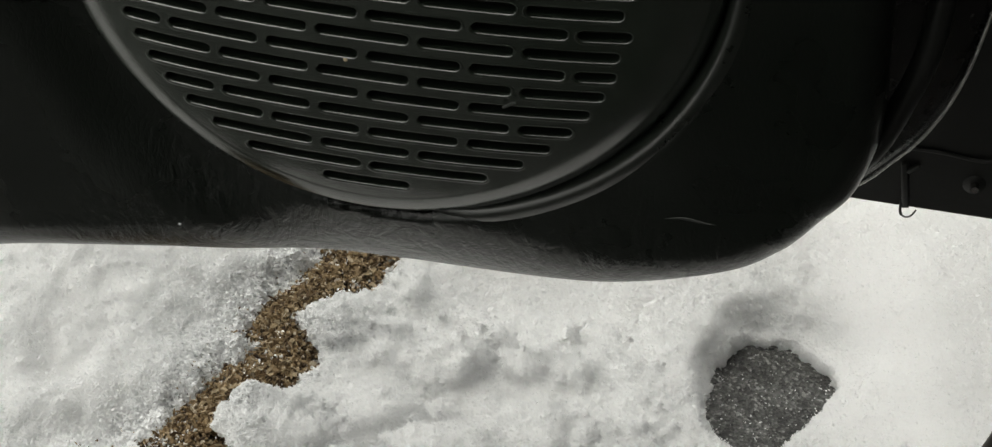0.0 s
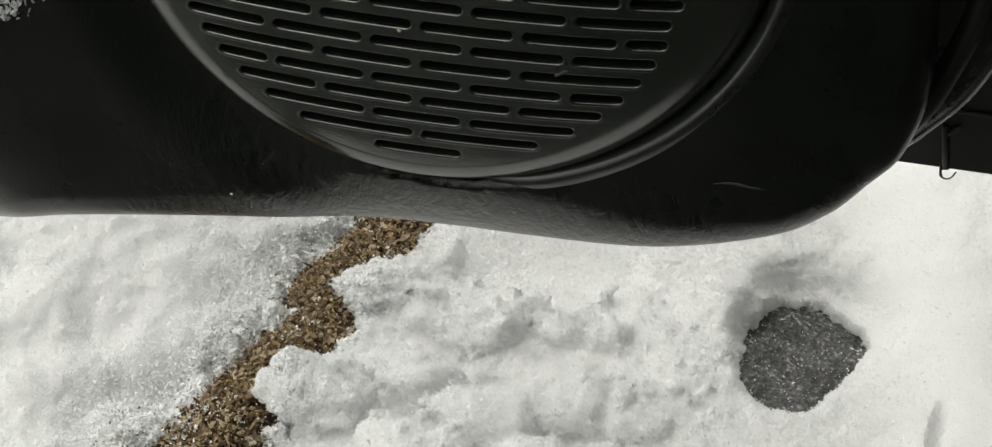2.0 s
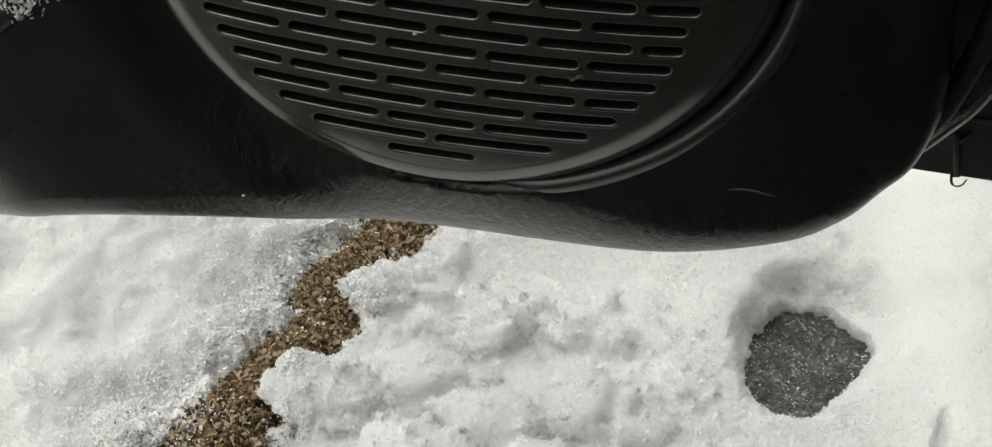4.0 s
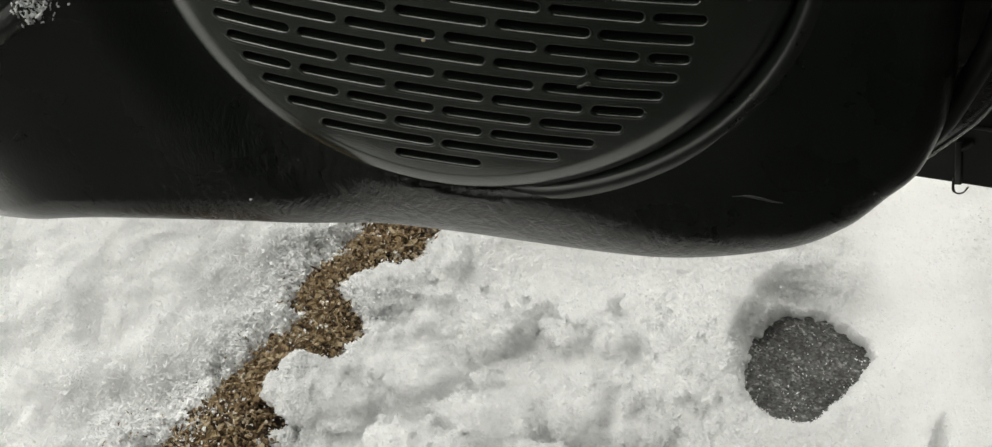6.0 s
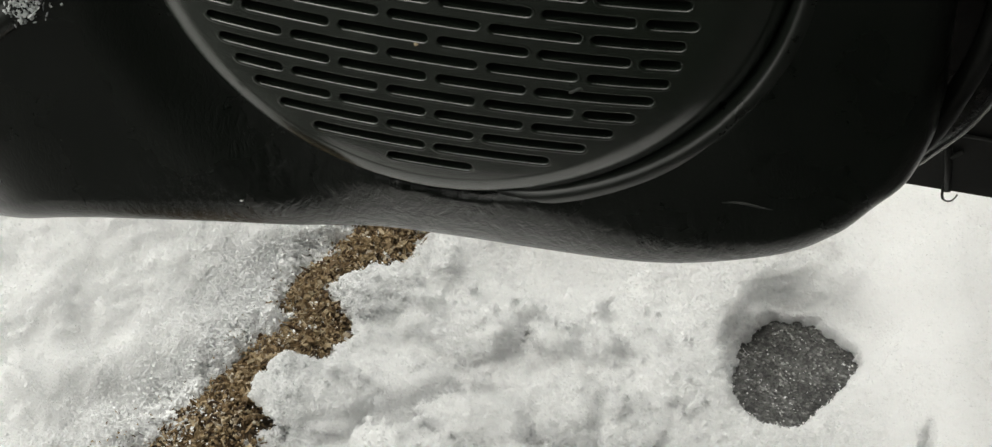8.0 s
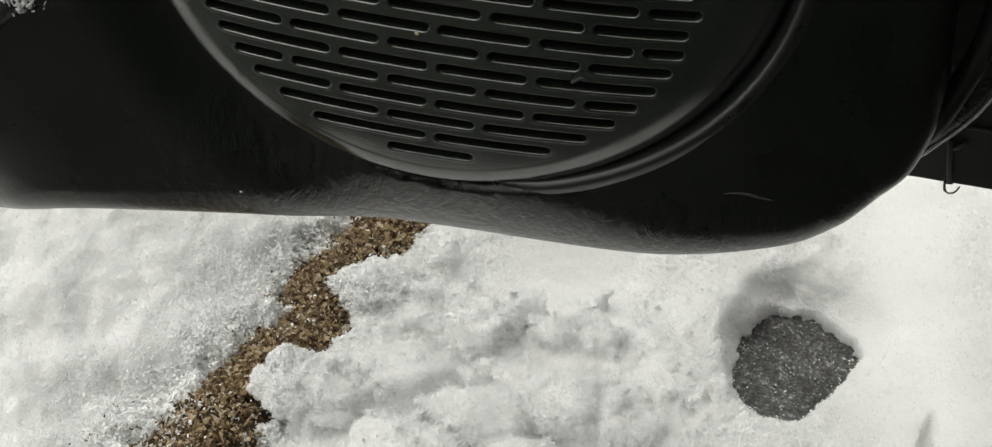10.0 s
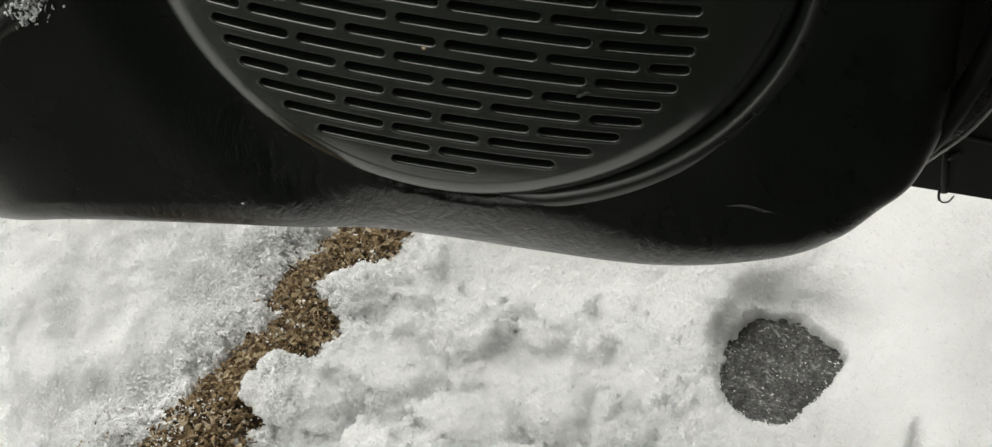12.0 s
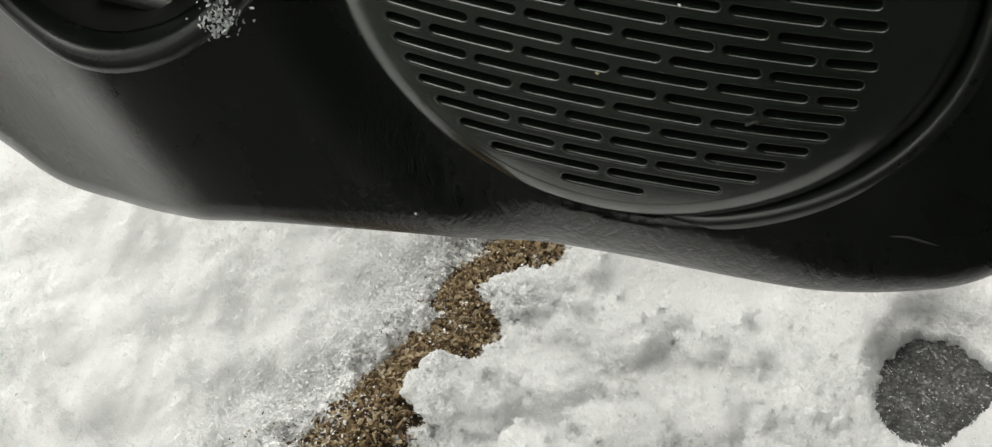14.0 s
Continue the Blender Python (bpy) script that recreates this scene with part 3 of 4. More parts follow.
def bark_chips(count=240):
    """Single flakes lying over the soil, thickest along the middle of the strip."""
    rng = np.random.RandomState(31)
    mat = bark_material()
    kinds = [chip_mesh(600 + n, mat) for n in range(14)]
    for _ in range(count):
        x, y, w = soil_path[rng.randint(70, 225)]
        u = float(np.clip(rng.normal(-0.12, 0.42), -0.95, 0.8))
        chip = under(new("bark_chip", kinds[rng.randint(len(kinds))]), soil)
        chip.matrix_basis = (Matrix.Translation((x + u * w, y + rng.uniform(-0.003, 0.003), -0.0165 + 0.0105 * math.exp(-u * u / 2.25) + rng.uniform(0.0028, 0.0050)))
                             @ Euler((0.35 * rng.normal(), 0.35 * rng.normal(), rng.normal(0.9, 0.8))).to_matrix().to_4x4())


bark_chips()


def litter():
    """Straw, bark flakes and grit lying over the soil."""
    rng = np.random.RandomState(4)
    verts, faces = [], []
    for n in range(21000):
        k = rng.randint(30, 250)
        x, y, w = soil_path[k]
        u = np.clip(rng.normal(-0.06, 0.78), -1.9, 1.6)
        px, py = x + u * w, y + rng.uniform(-0.006, 0.006)
        if px > -0.086 + 0.01 * math.sin(400 * py) and py < 0.132 and n % 6:
            continue
        pz = -0.0165 + 0.0105 * math.exp(-u * u / 2.25) + rng.uniform(-0.0005, 0.0046)
        kind = rng.rand()
        if kind < 0.50:
            a, b, c = rng.uniform(0.0008, 0.0024), rng.uniform(0.0005, 0.0014), rng.uniform(0.0003, 0.0008)
        elif kind < 0.66:
            a, b, c = rng.uniform(0.0022, 0.0052), rng.uniform(0.0003, 0.0008), rng.uniform(0.0002, 0.0006)
        elif kind < 0.70:
            a, b, c = rng.uniform(0.0025, 0.0045), rng.uniform(0.0014, 0.0024), rng.uniform(0.0006, 0.0012)
        else:
            a = rng.uniform(0.0005, 0.0014)
            b, c = a * rng.uniform(0.7, 1.0), a * rng.uniform(0.8, 1.3)
        if u < -1.1:
            a, b, c = 0.55 * a, 0.6 * b, 0.8 * c
            pz = max(pz, float(snow_height(np.array([px]), np.array([py]))[0]) + 0.0002) if n % 3 == 0 else pz
        a, b, c = 0.80 * a, 0.78 * b, 0.9 * c
        lean = 0.75 * rng.normal()
        m = Matrix.Translation((px, py, pz)) @ Euler((0.8 * rng.normal(), lean * 0.8, rng.normal(1.0, 0.9))).to_matrix().to_4x4()
        base = len(verts)
        bend = rng.uniform(-0.25, 0.25) * b
        ring = [(-1, 0.0), (-0.5, -0.9), (0.45, -1.0), (1, rng.uniform(-0.4, 0.4)), (0.5, 0.9), (-0.45, 1.0)]
        for s in (-1, 1):
            for p, q in ring:
                verts.append(m @ Vector((a * p * (1 + 0.1 * rng.normal()), b * q * (1 + 0.15 * rng.normal()) + bend * p * p, s * c * 0.5)))
        faces.append(tuple(base + i for i in (5, 4, 3, 2, 1, 0)))
        faces.append(tuple(base + 6 + i for i in range(6)))
        for i in range(6):
            j = (i + 1) % 6
            faces.append((base + i, base + j, base + 6 + j, base + 6 + i))
    ob = mesh_object("soil_litter", verts, faces, CHIPS, smooth=False)
    return tagged(ob, "brown straw, bark flakes and grit on the soil", "litter", kind="stuff")


litter()


def scatter_grains():
    """Loose ice grains and small crystals over the snow, thickest along its ragged edge and on the clods."""
    rng = np.random.RandomState(9)
    # on the snow itself
    seen = np.nonzero((snow_verts[:, 0] > -0.36) & (snow_verts[:, 0] < 0.31) & (snow_verts[:, 1] > 0.03) & (snow_verts[:, 1] < 0.37) & (snow_verts[:, 2] > -0.0140) & (snow_way[:, 2] > -0.1))[0]
    p, way = snow_verts[seen], snow_way[seen]
    away, side = soil_distance(p[:, 0], p[:, 1])
    out = np.maximum(away, 0)
    chance = np.where(side < 0, 0.50 * np.exp(-out / 0.012) + 0.62 * np.exp(-out / 0.08), 0.70 * np.exp(-out / 0.014) + 0.34) * (0.3 + 0.7 * smooth_step(0.24, 0.19, p[:, 0]))
    chance = chance * (0.35 + 0.65 * np.clip(cloud_noise(p[:, 0], p[:, 1], 50.0, 3, 161) + 0.6, 0, 1.6)) + 0.02
    keep = rng.rand(len(p)) < chance
    p, way, away, side = p[keep] + rng.uniform(-0.0005, 0.0005, (keep.sum(), 3)), way[keep], away[keep], side[keep]
    p = p + way * rng.exponential(0.00025, len(p))[:, None]
    # and strewn over the soil, down to a few in the hole
    count = 60000
    x, y = rng.uniform(-0.16, 0.0, count), rng.uniform(0.06, 0.33, count)
    gone, hand = soil_distance(x, y)
    stay = (gone < 0.006) & (rng.rand(count) < np.where(hand < 0, 0.85 * np.exp(np.minimum(gone, 0) / 0.0060), 0.55 * np.exp(np.minimum(gone, 0) / 0.0030)) + 0.014)
    x, y, gone, hand = x[stay], y[stay], gone[stay], hand[stay]
    top = -0.0165 + 0.0105 * np.exp(-np.clip(gone / 0.016 + 1, 0, 3) ** 2) + rng.uniform(0.001, 0.004, len(x))
    top = np.maximum(top, snow_height(x, y))
    # snow crumbs in the hole, enough to stand for glints on its asphalt too
    count = 220
    hx, hy = 0.192 + rng.uniform(-0.04, 0.04, count), 0.230 + rng.uniform(-0.05, 0.05, count)
    hx = hx + 0.004 * np.round(cloud_noise(hx, hy, 90.0, 2, 181) * 2)
    x, y = np.r_[p[:, 0], x, hx], np.r_[p[:, 1], y, hy]
    z = np.r_[p[:, 2], top, np.full(count, -0.0172)]
    away, side = np.r_[away, gone, np.full(count, 1.0)], np.r_[side, hand, np.ones(count)]
    n = len(x)
    coarse = np.where(side < 0, np.exp(-np.abs(away) / 0.03), 0.6 * np.exp(-np.abs(away) / 0.006))
    r = rng.uniform(0.00030, 0.00062, n) * (1 + 1.3 * coarse)
    octa = np.array([(1, 0, 0), (0, 1, 0), (-1, 0, 0), (0, -1, 0), (0, 0, 1), (0, 0, -1)], float)
    tri = np.array([(0, 1, 4), (1, 2, 4), (2, 3, 4), (3, 0, 4), (1, 0, 5), (2, 1, 5), (3, 2, 5), (0, 3, 5)])
    q = rng.normal(size=(n, 4))
    q /= np.linalg.norm(q, axis=1)[:, None]
    a, b, c, d = q.T
    turn = np.stack([np.stack([1 - 2 * (c * c + d * d), 2 * (b * c - a * d), 2 * (b * d + a * c)], -1),
                     np.stack([2 * (b * c + a * d), 1 - 2 * (b * b + d * d), 2 * (c * d - a * b)], -1),
                     np.stack([2 * (b * d - a * c), 2 * (c * d + a * b), 1 - 2 * (b * b + c * c)], -1)], 1)
    shape = octa[None] * (r[:, None] * rng.uniform(0.6, 1.4, (n, 3)) * (1.35, 0.9, 0.45))[:, None]
    verts = np.einsum("nij,nkj->nki", turn, shape) + np.stack([x, y, z + 0.45 * r], 1)[:, None]
    faces = tri[None] + 6 * np.arange(n)[:, None, None]
    ob = sheet_object("snow_grains", verts.reshape(-1, 3), faces.reshape(-1, 3), GRAINS, smooth=False)
    return tagged(ob, "loose coarse ice grains along the edge of the snow", "snow grains", kind="stuff")


scatter_grains()




# ---- car door ----
FACE = 0.005
car = new("car")
tagged(car, "black car with its door open, wet with melted snow", "car")


def door_shell():
    """The painted door behind the trim, with its rounded lower front corner."""
    line = curve_through([(-0.95, 0.33), (-0.30, 0.33), (-0.05, 0.30), (0.08, 0.262), (0.150, 0.2605), (0.1745, 0.2785), (0.1845, 0.2917), (0.1938, 0.3080),
                          (0.2003, 0.3315), (0.2025, 0.366), (0.2025, 0.43), (0.1965, 0.60), (0.190, 0.95)], 160)
    bm = bmesh.new()
    way = np.gradient(line, axis=0)
    way /= np.linalg.norm(way, axis=1)[:, None]
    inward = np.stack([-way[:, 1], way[:, 0]], 1)
    rows = []
    for inset, y in ((0.060, 0.044), (0.040, 0.050), (0.022, 0.0545), (0.010, 0.0575), (0.003, 0.0602), (0.0, 0.0615), (0.0004, 0.0635), (0.003, 0.0650), (0.02, 0.068), (0.09, 0.075)):
        p = line + inward * inset
        rows.append([bm.verts.new((x, y, z)) for x, z in p])
    for a, b in zip(rows, rows[1:]):
        for j in range(len(a) - 1):
            bm.faces.new((a[j], a[j + 1], b[j + 1], b[j]))
    for row, y in ((rows[0], 0.043), (rows[-1], 0.075)):
        corner = bm.verts.new((-0.95, y, 0.95))
        bm.faces.new(row + [corner])
    return bm


door = part("door", door_shell(), PAINT, car, "open black door with grained vinyl trim")

# lower outline of the trim, from the pocket end round the front corner and up
OUTLINE = [(-0.50, 0.330), (-0.365, 0.293), (-0.273, 0.2490), (-0.2330, 0.2265), (-0.2066, 0.2128), (-0.1788, 0.2118), (-0.1521, 0.2154),
           (-0.1155, 0.2250), (-0.0501, 0.2397), (-0.0068, 0.2497), (0.0455, 0.2537), (0.0914, 0.2590), (0.1298, 0.2732), (0.1478, 0.2875),
           (0.1590, 0.3045), (0.1662, 0.3180), (0.1698, 0.3370), (0.1690, 0.3530), (0.1656, 0.3720), (0.158, 0.43), (0.150, 0.55), (0.150, 0.80)]
ROLL = [(-0.50, 0.040), (-0.25, 0.044), (-0.205, 0.042), (-0.175, 0.034), (-0.150, 0.026), (-0.12, 0.022), (-0.07, 0.026), (-0.04, 0.040),
        (-0.01, 0.078), (0.03, 0.086), (0.06, 0.056), (0.085, 0.034), (0.11, 0.024), (0.13, 0.020), (0.15, 0.013), (0.20, 0.012)]
# how far the skin already leans, in degrees, where it starts to roll
ENTRY = [(-0.50, 10), (-0.16, 8), (-0.10, 0), (-0.06, 2), (-0.01, 12), (0.03, 12), (0.06, 6), (0.09, 1), (0.12, 0), (0.20, 0)]
POCKET = (-0.200, 0.496, 0.110, 0.215)
SPEAKER = (0.0075, 0.3838)


def fold_depth(x, z):
    """Past a soft crease the skin falls away under the pocket."""
    past = -(0.8 * (x + 0.176) + 0.6 * (z - 0.2502))
    near = 0.5 * (past + np.sqrt(past**2 + 0.011**2)) - 0.0012
    return 0.62 * 0.11 * np.tanh(near / 0.11)


def dish(x, z):
    """The face sinks a little beside the speaker, on the pocket's side."""
    rho = np.hypot(x - SPEAKER[0], z - SPEAKER[1])
    return 0.0075 * smooth_step(0.150, 0.112, rho) * smooth_step(0.0, -0.07, x)


def panel_depth(x, z):
    """How far the face of the trim lies from the cabin, before its edge rolls away."""
    y = np.full(np.shape(x), FACE)
    q = np.hypot((x - POCKET[0]) / POCKET[2], (z - POCKET[1]) / POCKET[3])
    y = y + 0.055 * smooth_step(0.99, 0.955, q)
    rho = np.hypot(x - SPEAKER[0], z - SPEAKER[1])
    y = y + dish(x, z)
    y = y + 0.022 * smooth_step(0.1115, 0.1080, rho)
    y = y + fold_depth(x, z) * smooth_step(0.62, 0.34, z)
    # the skin is drawn in a little round the speaker and dips between it and the pocket
    y = y + 0.0005 * lattice_noise(x * 28 + 3.1, z * 28 + 7.7, 3)
    return y


ROLL_START = []


def roll_depth(x, z):
    """How far the rolled lower edge has fallen back at a place."""
    a = np.array(ROLL_START)
    r, top = np.interp(x, a[:, 0], a[:, 2]), np.interp(x, a[:, 0], a[:, 1])
    first = np.interp(x, a[:, 0], a[:, 3])
    turned = np.arcsin(np.clip(np.sin(first) + np.clip(top - z, 0, 1) / r, 0, 0.95))
    return r * (np.cos(first) - np.cos(turned))


def door_trim():
    line = curve_through(OUTLINE, 640)
    roll = np.interp(line[:, 0], [a for a, _ in ROLL], [b for _, b in ROLL])
    way = np.gradient(line, axis=0)
    way /= np.linalg.norm(way, axis=1)[:, None]
    inward = np.stack([-way[:, 1], way[:, 0]], 1)
    kernel = np.hanning(31) / np.hanning(31).sum()
    roll = np.convolve(np.pad(roll, 15, mode="edge"), kernel, mode="valid")
    entry = np.radians(np.interp(line[:, 0], [a for a, _ in ENTRY], [b for _, b in ENTRY])) * (inward[:, 1] > 0)
    entry = np.convolve(np.pad(entry, 15, mode="edge"), kernel, mode="valid")
    steep = 0.91 * np.clip(inward[:, 1], 0, 1) + inward[:, 0] * np.interp(line[:, 0], [-0.23, 0.0, 0.17], [0.5, 0.12, -0.12])
    steep = np.clip(steep, 0, 2)
    line = line - inward * (roll * (1 + steep * np.cos(entry) - np.sqrt(1 + steep**2)))[:, None]
    aim = line.copy()
    lean = np.stack([np.interp(line[:, 0], [-0.23, 0.0], [0.5, 0.12]), np.full(len(line), 0.9)], 1)
    for _ in range(12):
        line = aim - lean * fold_depth(line[:, 0], line[:, 1])[:, None]
    top = np.stack([np.interp(np.linspace(0, 1, len(line)), [0, 0.78, 1], [-0.50, 0.105, 0.120]), np.linspace(0.80, 0.80, len(line))], 1)
    rows = []
    end = np.where(roll > 0.05, radians(62), radians(62) + radians(28) * np.clip((0.05 - roll) / 0.03, 0, 1))
    for step in np.linspace(1, 0, 34):
        a = entry + (end - entry) * step
        inset = line + inward * (roll * (1 - np.sin(a)))[:, None]
        y = panel_depth(inset[:, 0], inset[:, 1]) + roll * (np.cos(entry) - np.cos(a))
        if step == 1:
            rows += [(inset + inward * 0.004, y + 0.020), (inset, y + 0.003)]
        rows.append((inset, y))
    start = rows[-1][0]
    low = inward[:, 1] > 0.8
    ROLL_START.extend(zip(start[low, 0], start[low, 1], roll[low], entry[low]))
    for u in np.r_[np.linspace(0.003, 0.42, 130), np.linspace(0.45, 1.0, 14)]:
        p = start + (top - start) * u
        rows.append((p, panel_depth(p[:, 0], p[:, 1])))
    n = len(line)
    verts = np.concatenate([np.stack([p[:, 0], y, p[:, 1]], 1) for p, y in rows])
    faces = []
    for i in range(len(rows) - 1):
        for j in range(n - 1):
            k = i * n + j
            faces.append((k, k + 1, k + n + 1, k + n))
    bm = bmesh.new()
    vs = [bm.verts.new(v) for v in verts]
    for f in faces:
        bm.faces.new([vs[i] for i in f])
    bmesh.ops.recalc_face_normals(bm, faces=bm.faces)
    return bm


part("door_trim", door_trim(), LEATHER, door, "black grained vinyl trim with a rolled lower edge")

# speaker grille: a slightly domed plate with rows of rounded slots
GRILLE_CENTRE = (0.001, 0.371)
LEAN = math.atan(0.049)
ROW_PITCH, FIRST_ROW, SLOT_PITCH, SLOT_GAP, SLOT_HALF, FIELD = 0.0081, -0.0731, 0.0333, 0.0034, 0.0018, 0.0866


def dome(x, z):
    r = np.hypot(x - GRILLE_CENTRE[0], z - GRILLE_CENTRE[1])
    return -0.006 * (1 - (r / FIELD) ** 2) + 0.0012 * (r / 0.0885) ** 6


def slot_rows():
    """All slots as (start, end, height over the centre), along the leaning rows."""
    for k in range(-1, 20):
        w = FIRST_ROW + k * ROW_PITCH
        reach = math.sqrt(max(0.0862**2 - (abs(w) + 0.002) ** 2, 0))
        if reach < 0.012:
            continue
        start = (-0.0308 if k % 2 == 0 else -0.0141) - 4 * SLOT_PITCH
        row = []
        for n in range(9):
            a, b = max(start + n * SLOT_PITCH, 0.0018 - reach), min(start + (n + 1) * SLOT_PITCH - SLOT_GAP, reach)
            if b - a > 0.0008:
                row.append([a, b])
        if reach < 0.035:
            yield *max(row, key=lambda piece: piece[1] - piece[0]), w
            continue
        if len(row) > 1 and row[0][1] - row[0][0] < 0.0125:
            row[1][0] = row[0][0]
            row.pop(0)
        if len(row) > 1 and row[-1][1] - row[-1][0] < 0.0125:
            row[-2][1] = row[-1][1]
            row.pop()
        for a, b in row:
            yield a, b, w


def slot_loop(a, b, w, grow):
    """A rounded slot's outline, in the plate's plane."""
    r = SLOT_HALF
    pts = []
    for centre, first in ((b - r, -90), (a + r, 90)):
        for t in range(7):
            t = radians(first + 30 * t)
            pts.append((centre + (r + grow) * math.cos(t), w + (r + grow) * math.sin(t)))
        near, far = (b - r, a + r) if first == -90 else (a + r, b - r)
        side = 1 if first == -90 else -1
        for u in (0.25, 0.5, 0.75):
            pts.append((near + (far - near) * u, w + side * (r + grow)))
    out = []
    for u, v in pts:
        out.append((GRILLE_CENTRE[0] + u * math.cos(LEAN) - v * math.sin(LEAN), GRILLE_CENTRE[1] + u * math.sin(LEAN) + v * math.cos(LEAN)))
    return out


def grille_plate():
    bm = bmesh.new()
    edges = []

    def loop(points, depth):
        return [bm.verts.new((x, dome(x, z) + depth, z)) for x, z in points]

    def band(a, b):
        for i in range(len(a)):
            j = (i + 1) % len(a)
            bm.faces.new((a[i], a[j], b[j], b[i]))

    rings = []
    for a, b, w in slot_rows():
        steps = [(0.00162, 0.0), (0.00145, 0.0), (0.0012, -0.00006), (0.0010, -0.00010), (0.0008, -0.00008), (0.0006, 0.0), (0.00042, 0.00014), (0.00027, 0.00033), (0.00015, 0.00056), (0.00006, 0.00085), (0.0, 0.0012), (-0.0001, 0.0050)]
        loops = [loop(slot_loop(a, b, w, grow), depth) for grow, depth in steps]
        for p, q in zip(loops, loops[1:]):
            band(p, q)
        rings.append(loops[0])
    turns = np.linspace(0, 2 * math.pi, 200, endpoint=False)

    def around(r):
        return [(GRILLE_CENTRE[0] + r * math.cos(t), GRILLE_CENTRE[1] + r * math.sin(t)) for t in turns]

    rim = loop(around(0.0888), 0.0)
    for ring in rings + [rim]:
        for i in range(len(ring)):
            e = bm.edges.get((ring[i], ring[(i + 1) % len(ring)])) or bm.edges.new((ring[i], ring[(i + 1) % len(ring)]))
            edges.append(e)
    bmesh.ops.triangle_fill(bm, use_beauty=True, use_dissolve=False, edges=edges)
    # the rim curves away to its outer edge, whose centre lies above that of the slotted field
    outer = [(GRILLE_CENTRE[0] + 0.003 + 0.1088 * math.cos(t), GRILLE_CENTRE[1] + 0.0118 + 0.1088 * math.sin(t)) for t in turns]
    inner = around(0.0888)
    last = rim
    for u in (0.04, 0.15, 0.28, 0.42, 0.56, 0.70, 0.82, 0.91, 0.97, 1.0):
        now = []
        for (ax, az), (bx, bz) in zip(inner, outer):
            wide = math.hypot(bx - ax, bz - az)
            y = float(dome(ax, az)) + wide * (0.14 * u + 0.21 * u * u) + 0.0005 * max(0.0, (u - 0.9) / 0.1) ** 2
            now.append(bm.verts.new((ax + (bx - ax) * u, y, az + (bz - az) * u)))
        band(last, now)
        last = now
    for grow, back in ((0.0005, 0.0007), (0.0008, 0.0020), (0.0008, 0.0170)):
        now = [bm.verts.new((v.co.x + grow * math.cos(t), v.co.y + back, v.co.z + grow * math.sin(t))) for v, t in zip(last, turns)]
        band(last, now)
        last = now
    return bm


grille = part("speaker_grille", grille_plate(), GRILLE, door, "dark grey plastic grille with rows of rounded slots")
shaded = []
for v in grille.data.vertices:
    x, y, z = v.co
    if abs(y - float(dome(x, z))) < 1e-6:
        d = 1e-4
        shaded.append(Vector((float(dome(x + d, z) - dome(x - d, z)) / (2 * d), -1, float(dome(x, z + d) - dome(x, z - d)) / (2 * d))).normalized())
    else:
        shaded.append(v.normal.copy())
grille.data.normals_split_custom_set_from_vertices(shaded)
part("speaker_cloth", lathe([(0.0, 0.011), (0.05, 0.012), (0.098, 0.014)], GRILLE_CENTRE, 64), BACKING, door, "black cloth behind the slots")
bezel = lathe([(0.1172, 0.0058), (0.1160, 0.0052), (0.1147, 0.0047), (0.1134, 0.0042), (0.1122, 0.0038), (0.1111, 0.0036), (0.1101, 0.0036), (0.1092, 0.0040), (0.1085, 0.0049),
               (0.1080, 0.0066), (0.1073, 0.0150), (0.1068, 0.0240), (0.0960, 0.0245)], SPEAKER)
for v in bezel.verts:
    round_way = math.degrees(math.atan2(v.co.z - SPEAKER[1], v.co.x - SPEAKER[0]))
    sunk = 0.010 * float(smooth_step(-68, -92, round_way)) if round_way < 0 else 0.010 * float(smooth_step(95, 120, round_way))
    v.co.y += float(roll_depth(v.co.x, v.co.z)) + float(dish(v.co.x, v.co.z)) + sunk
part("speaker_bezel", bezel, BEZEL, door, "raised round lip about the speaker")


def pocket_sweep(profile):
    """Rings round the pocket's mouth. profile: rows of growth and depth over the trim's face."""
    bm = bmesh.new()
    turns = np.linspace(0, 2 * math.pi, 260, endpoint=False)
    rings = []
    for grow, y in profile:
        ring = []
        for t in turns:
            x, z = POCKET[0] + (POCKET[2] + grow) * math.cos(t), POCKET[1] + (POCKET[3] + grow) * math.sin(t)
            ring.append(bm.verts.new((x, FACE + float(fold_depth(x, z)) * float(smooth_step(0.62, 0.34, z)) + y, z)))
        rings.append(ring)
    for a, b in zip(rings, rings[1:]):
        for j in range(len(turns)):
            k = (j + 1) % len(turns)
            bm.faces.new((a[j], a[k], b[k], b[j]))
    return bm, rings[-1]


rim, _ = pocket_sweep([(0.0016, 0.0030), (0.0012, -0.0004), (0.0004, -0.0018), (-0.0006, -0.0024), (-0.0022, -0.0031), (-0.0034, -0.0034), (-0.0044, -0.0033), (-0.0062, -0.0028),
                       (-0.0080, -0.0022), (-0.0092, -0.0010), (-0.0099, 0.0012), (-0.0103, 0.0060), (-0.0106, 0.0300)])
part("pocket_rim", rim, LEATHER, door, "soft rounded rim of the door pocket")
well, floor_ring = pocket_sweep([(-0.0108, 0.010), (-0.012, 0.050), (-0.018, 0.058), (-0.040, 0.060)])
well.faces.new(floor_ring)
part("pocket_liner", well, LINER, door)
# a dull ridge and a thread at the bottom of the pocket
thread = curve_through([(-0.2080, 0.055, 0.330), (-0.2000, 0.053, 0.326), (-0.1900, 0.053, 0.327), (-0.1840, 0.055, 0.332)], 20)
part("pocket_thread", tube(thread, 0.0006, 6), SCUFF, door)
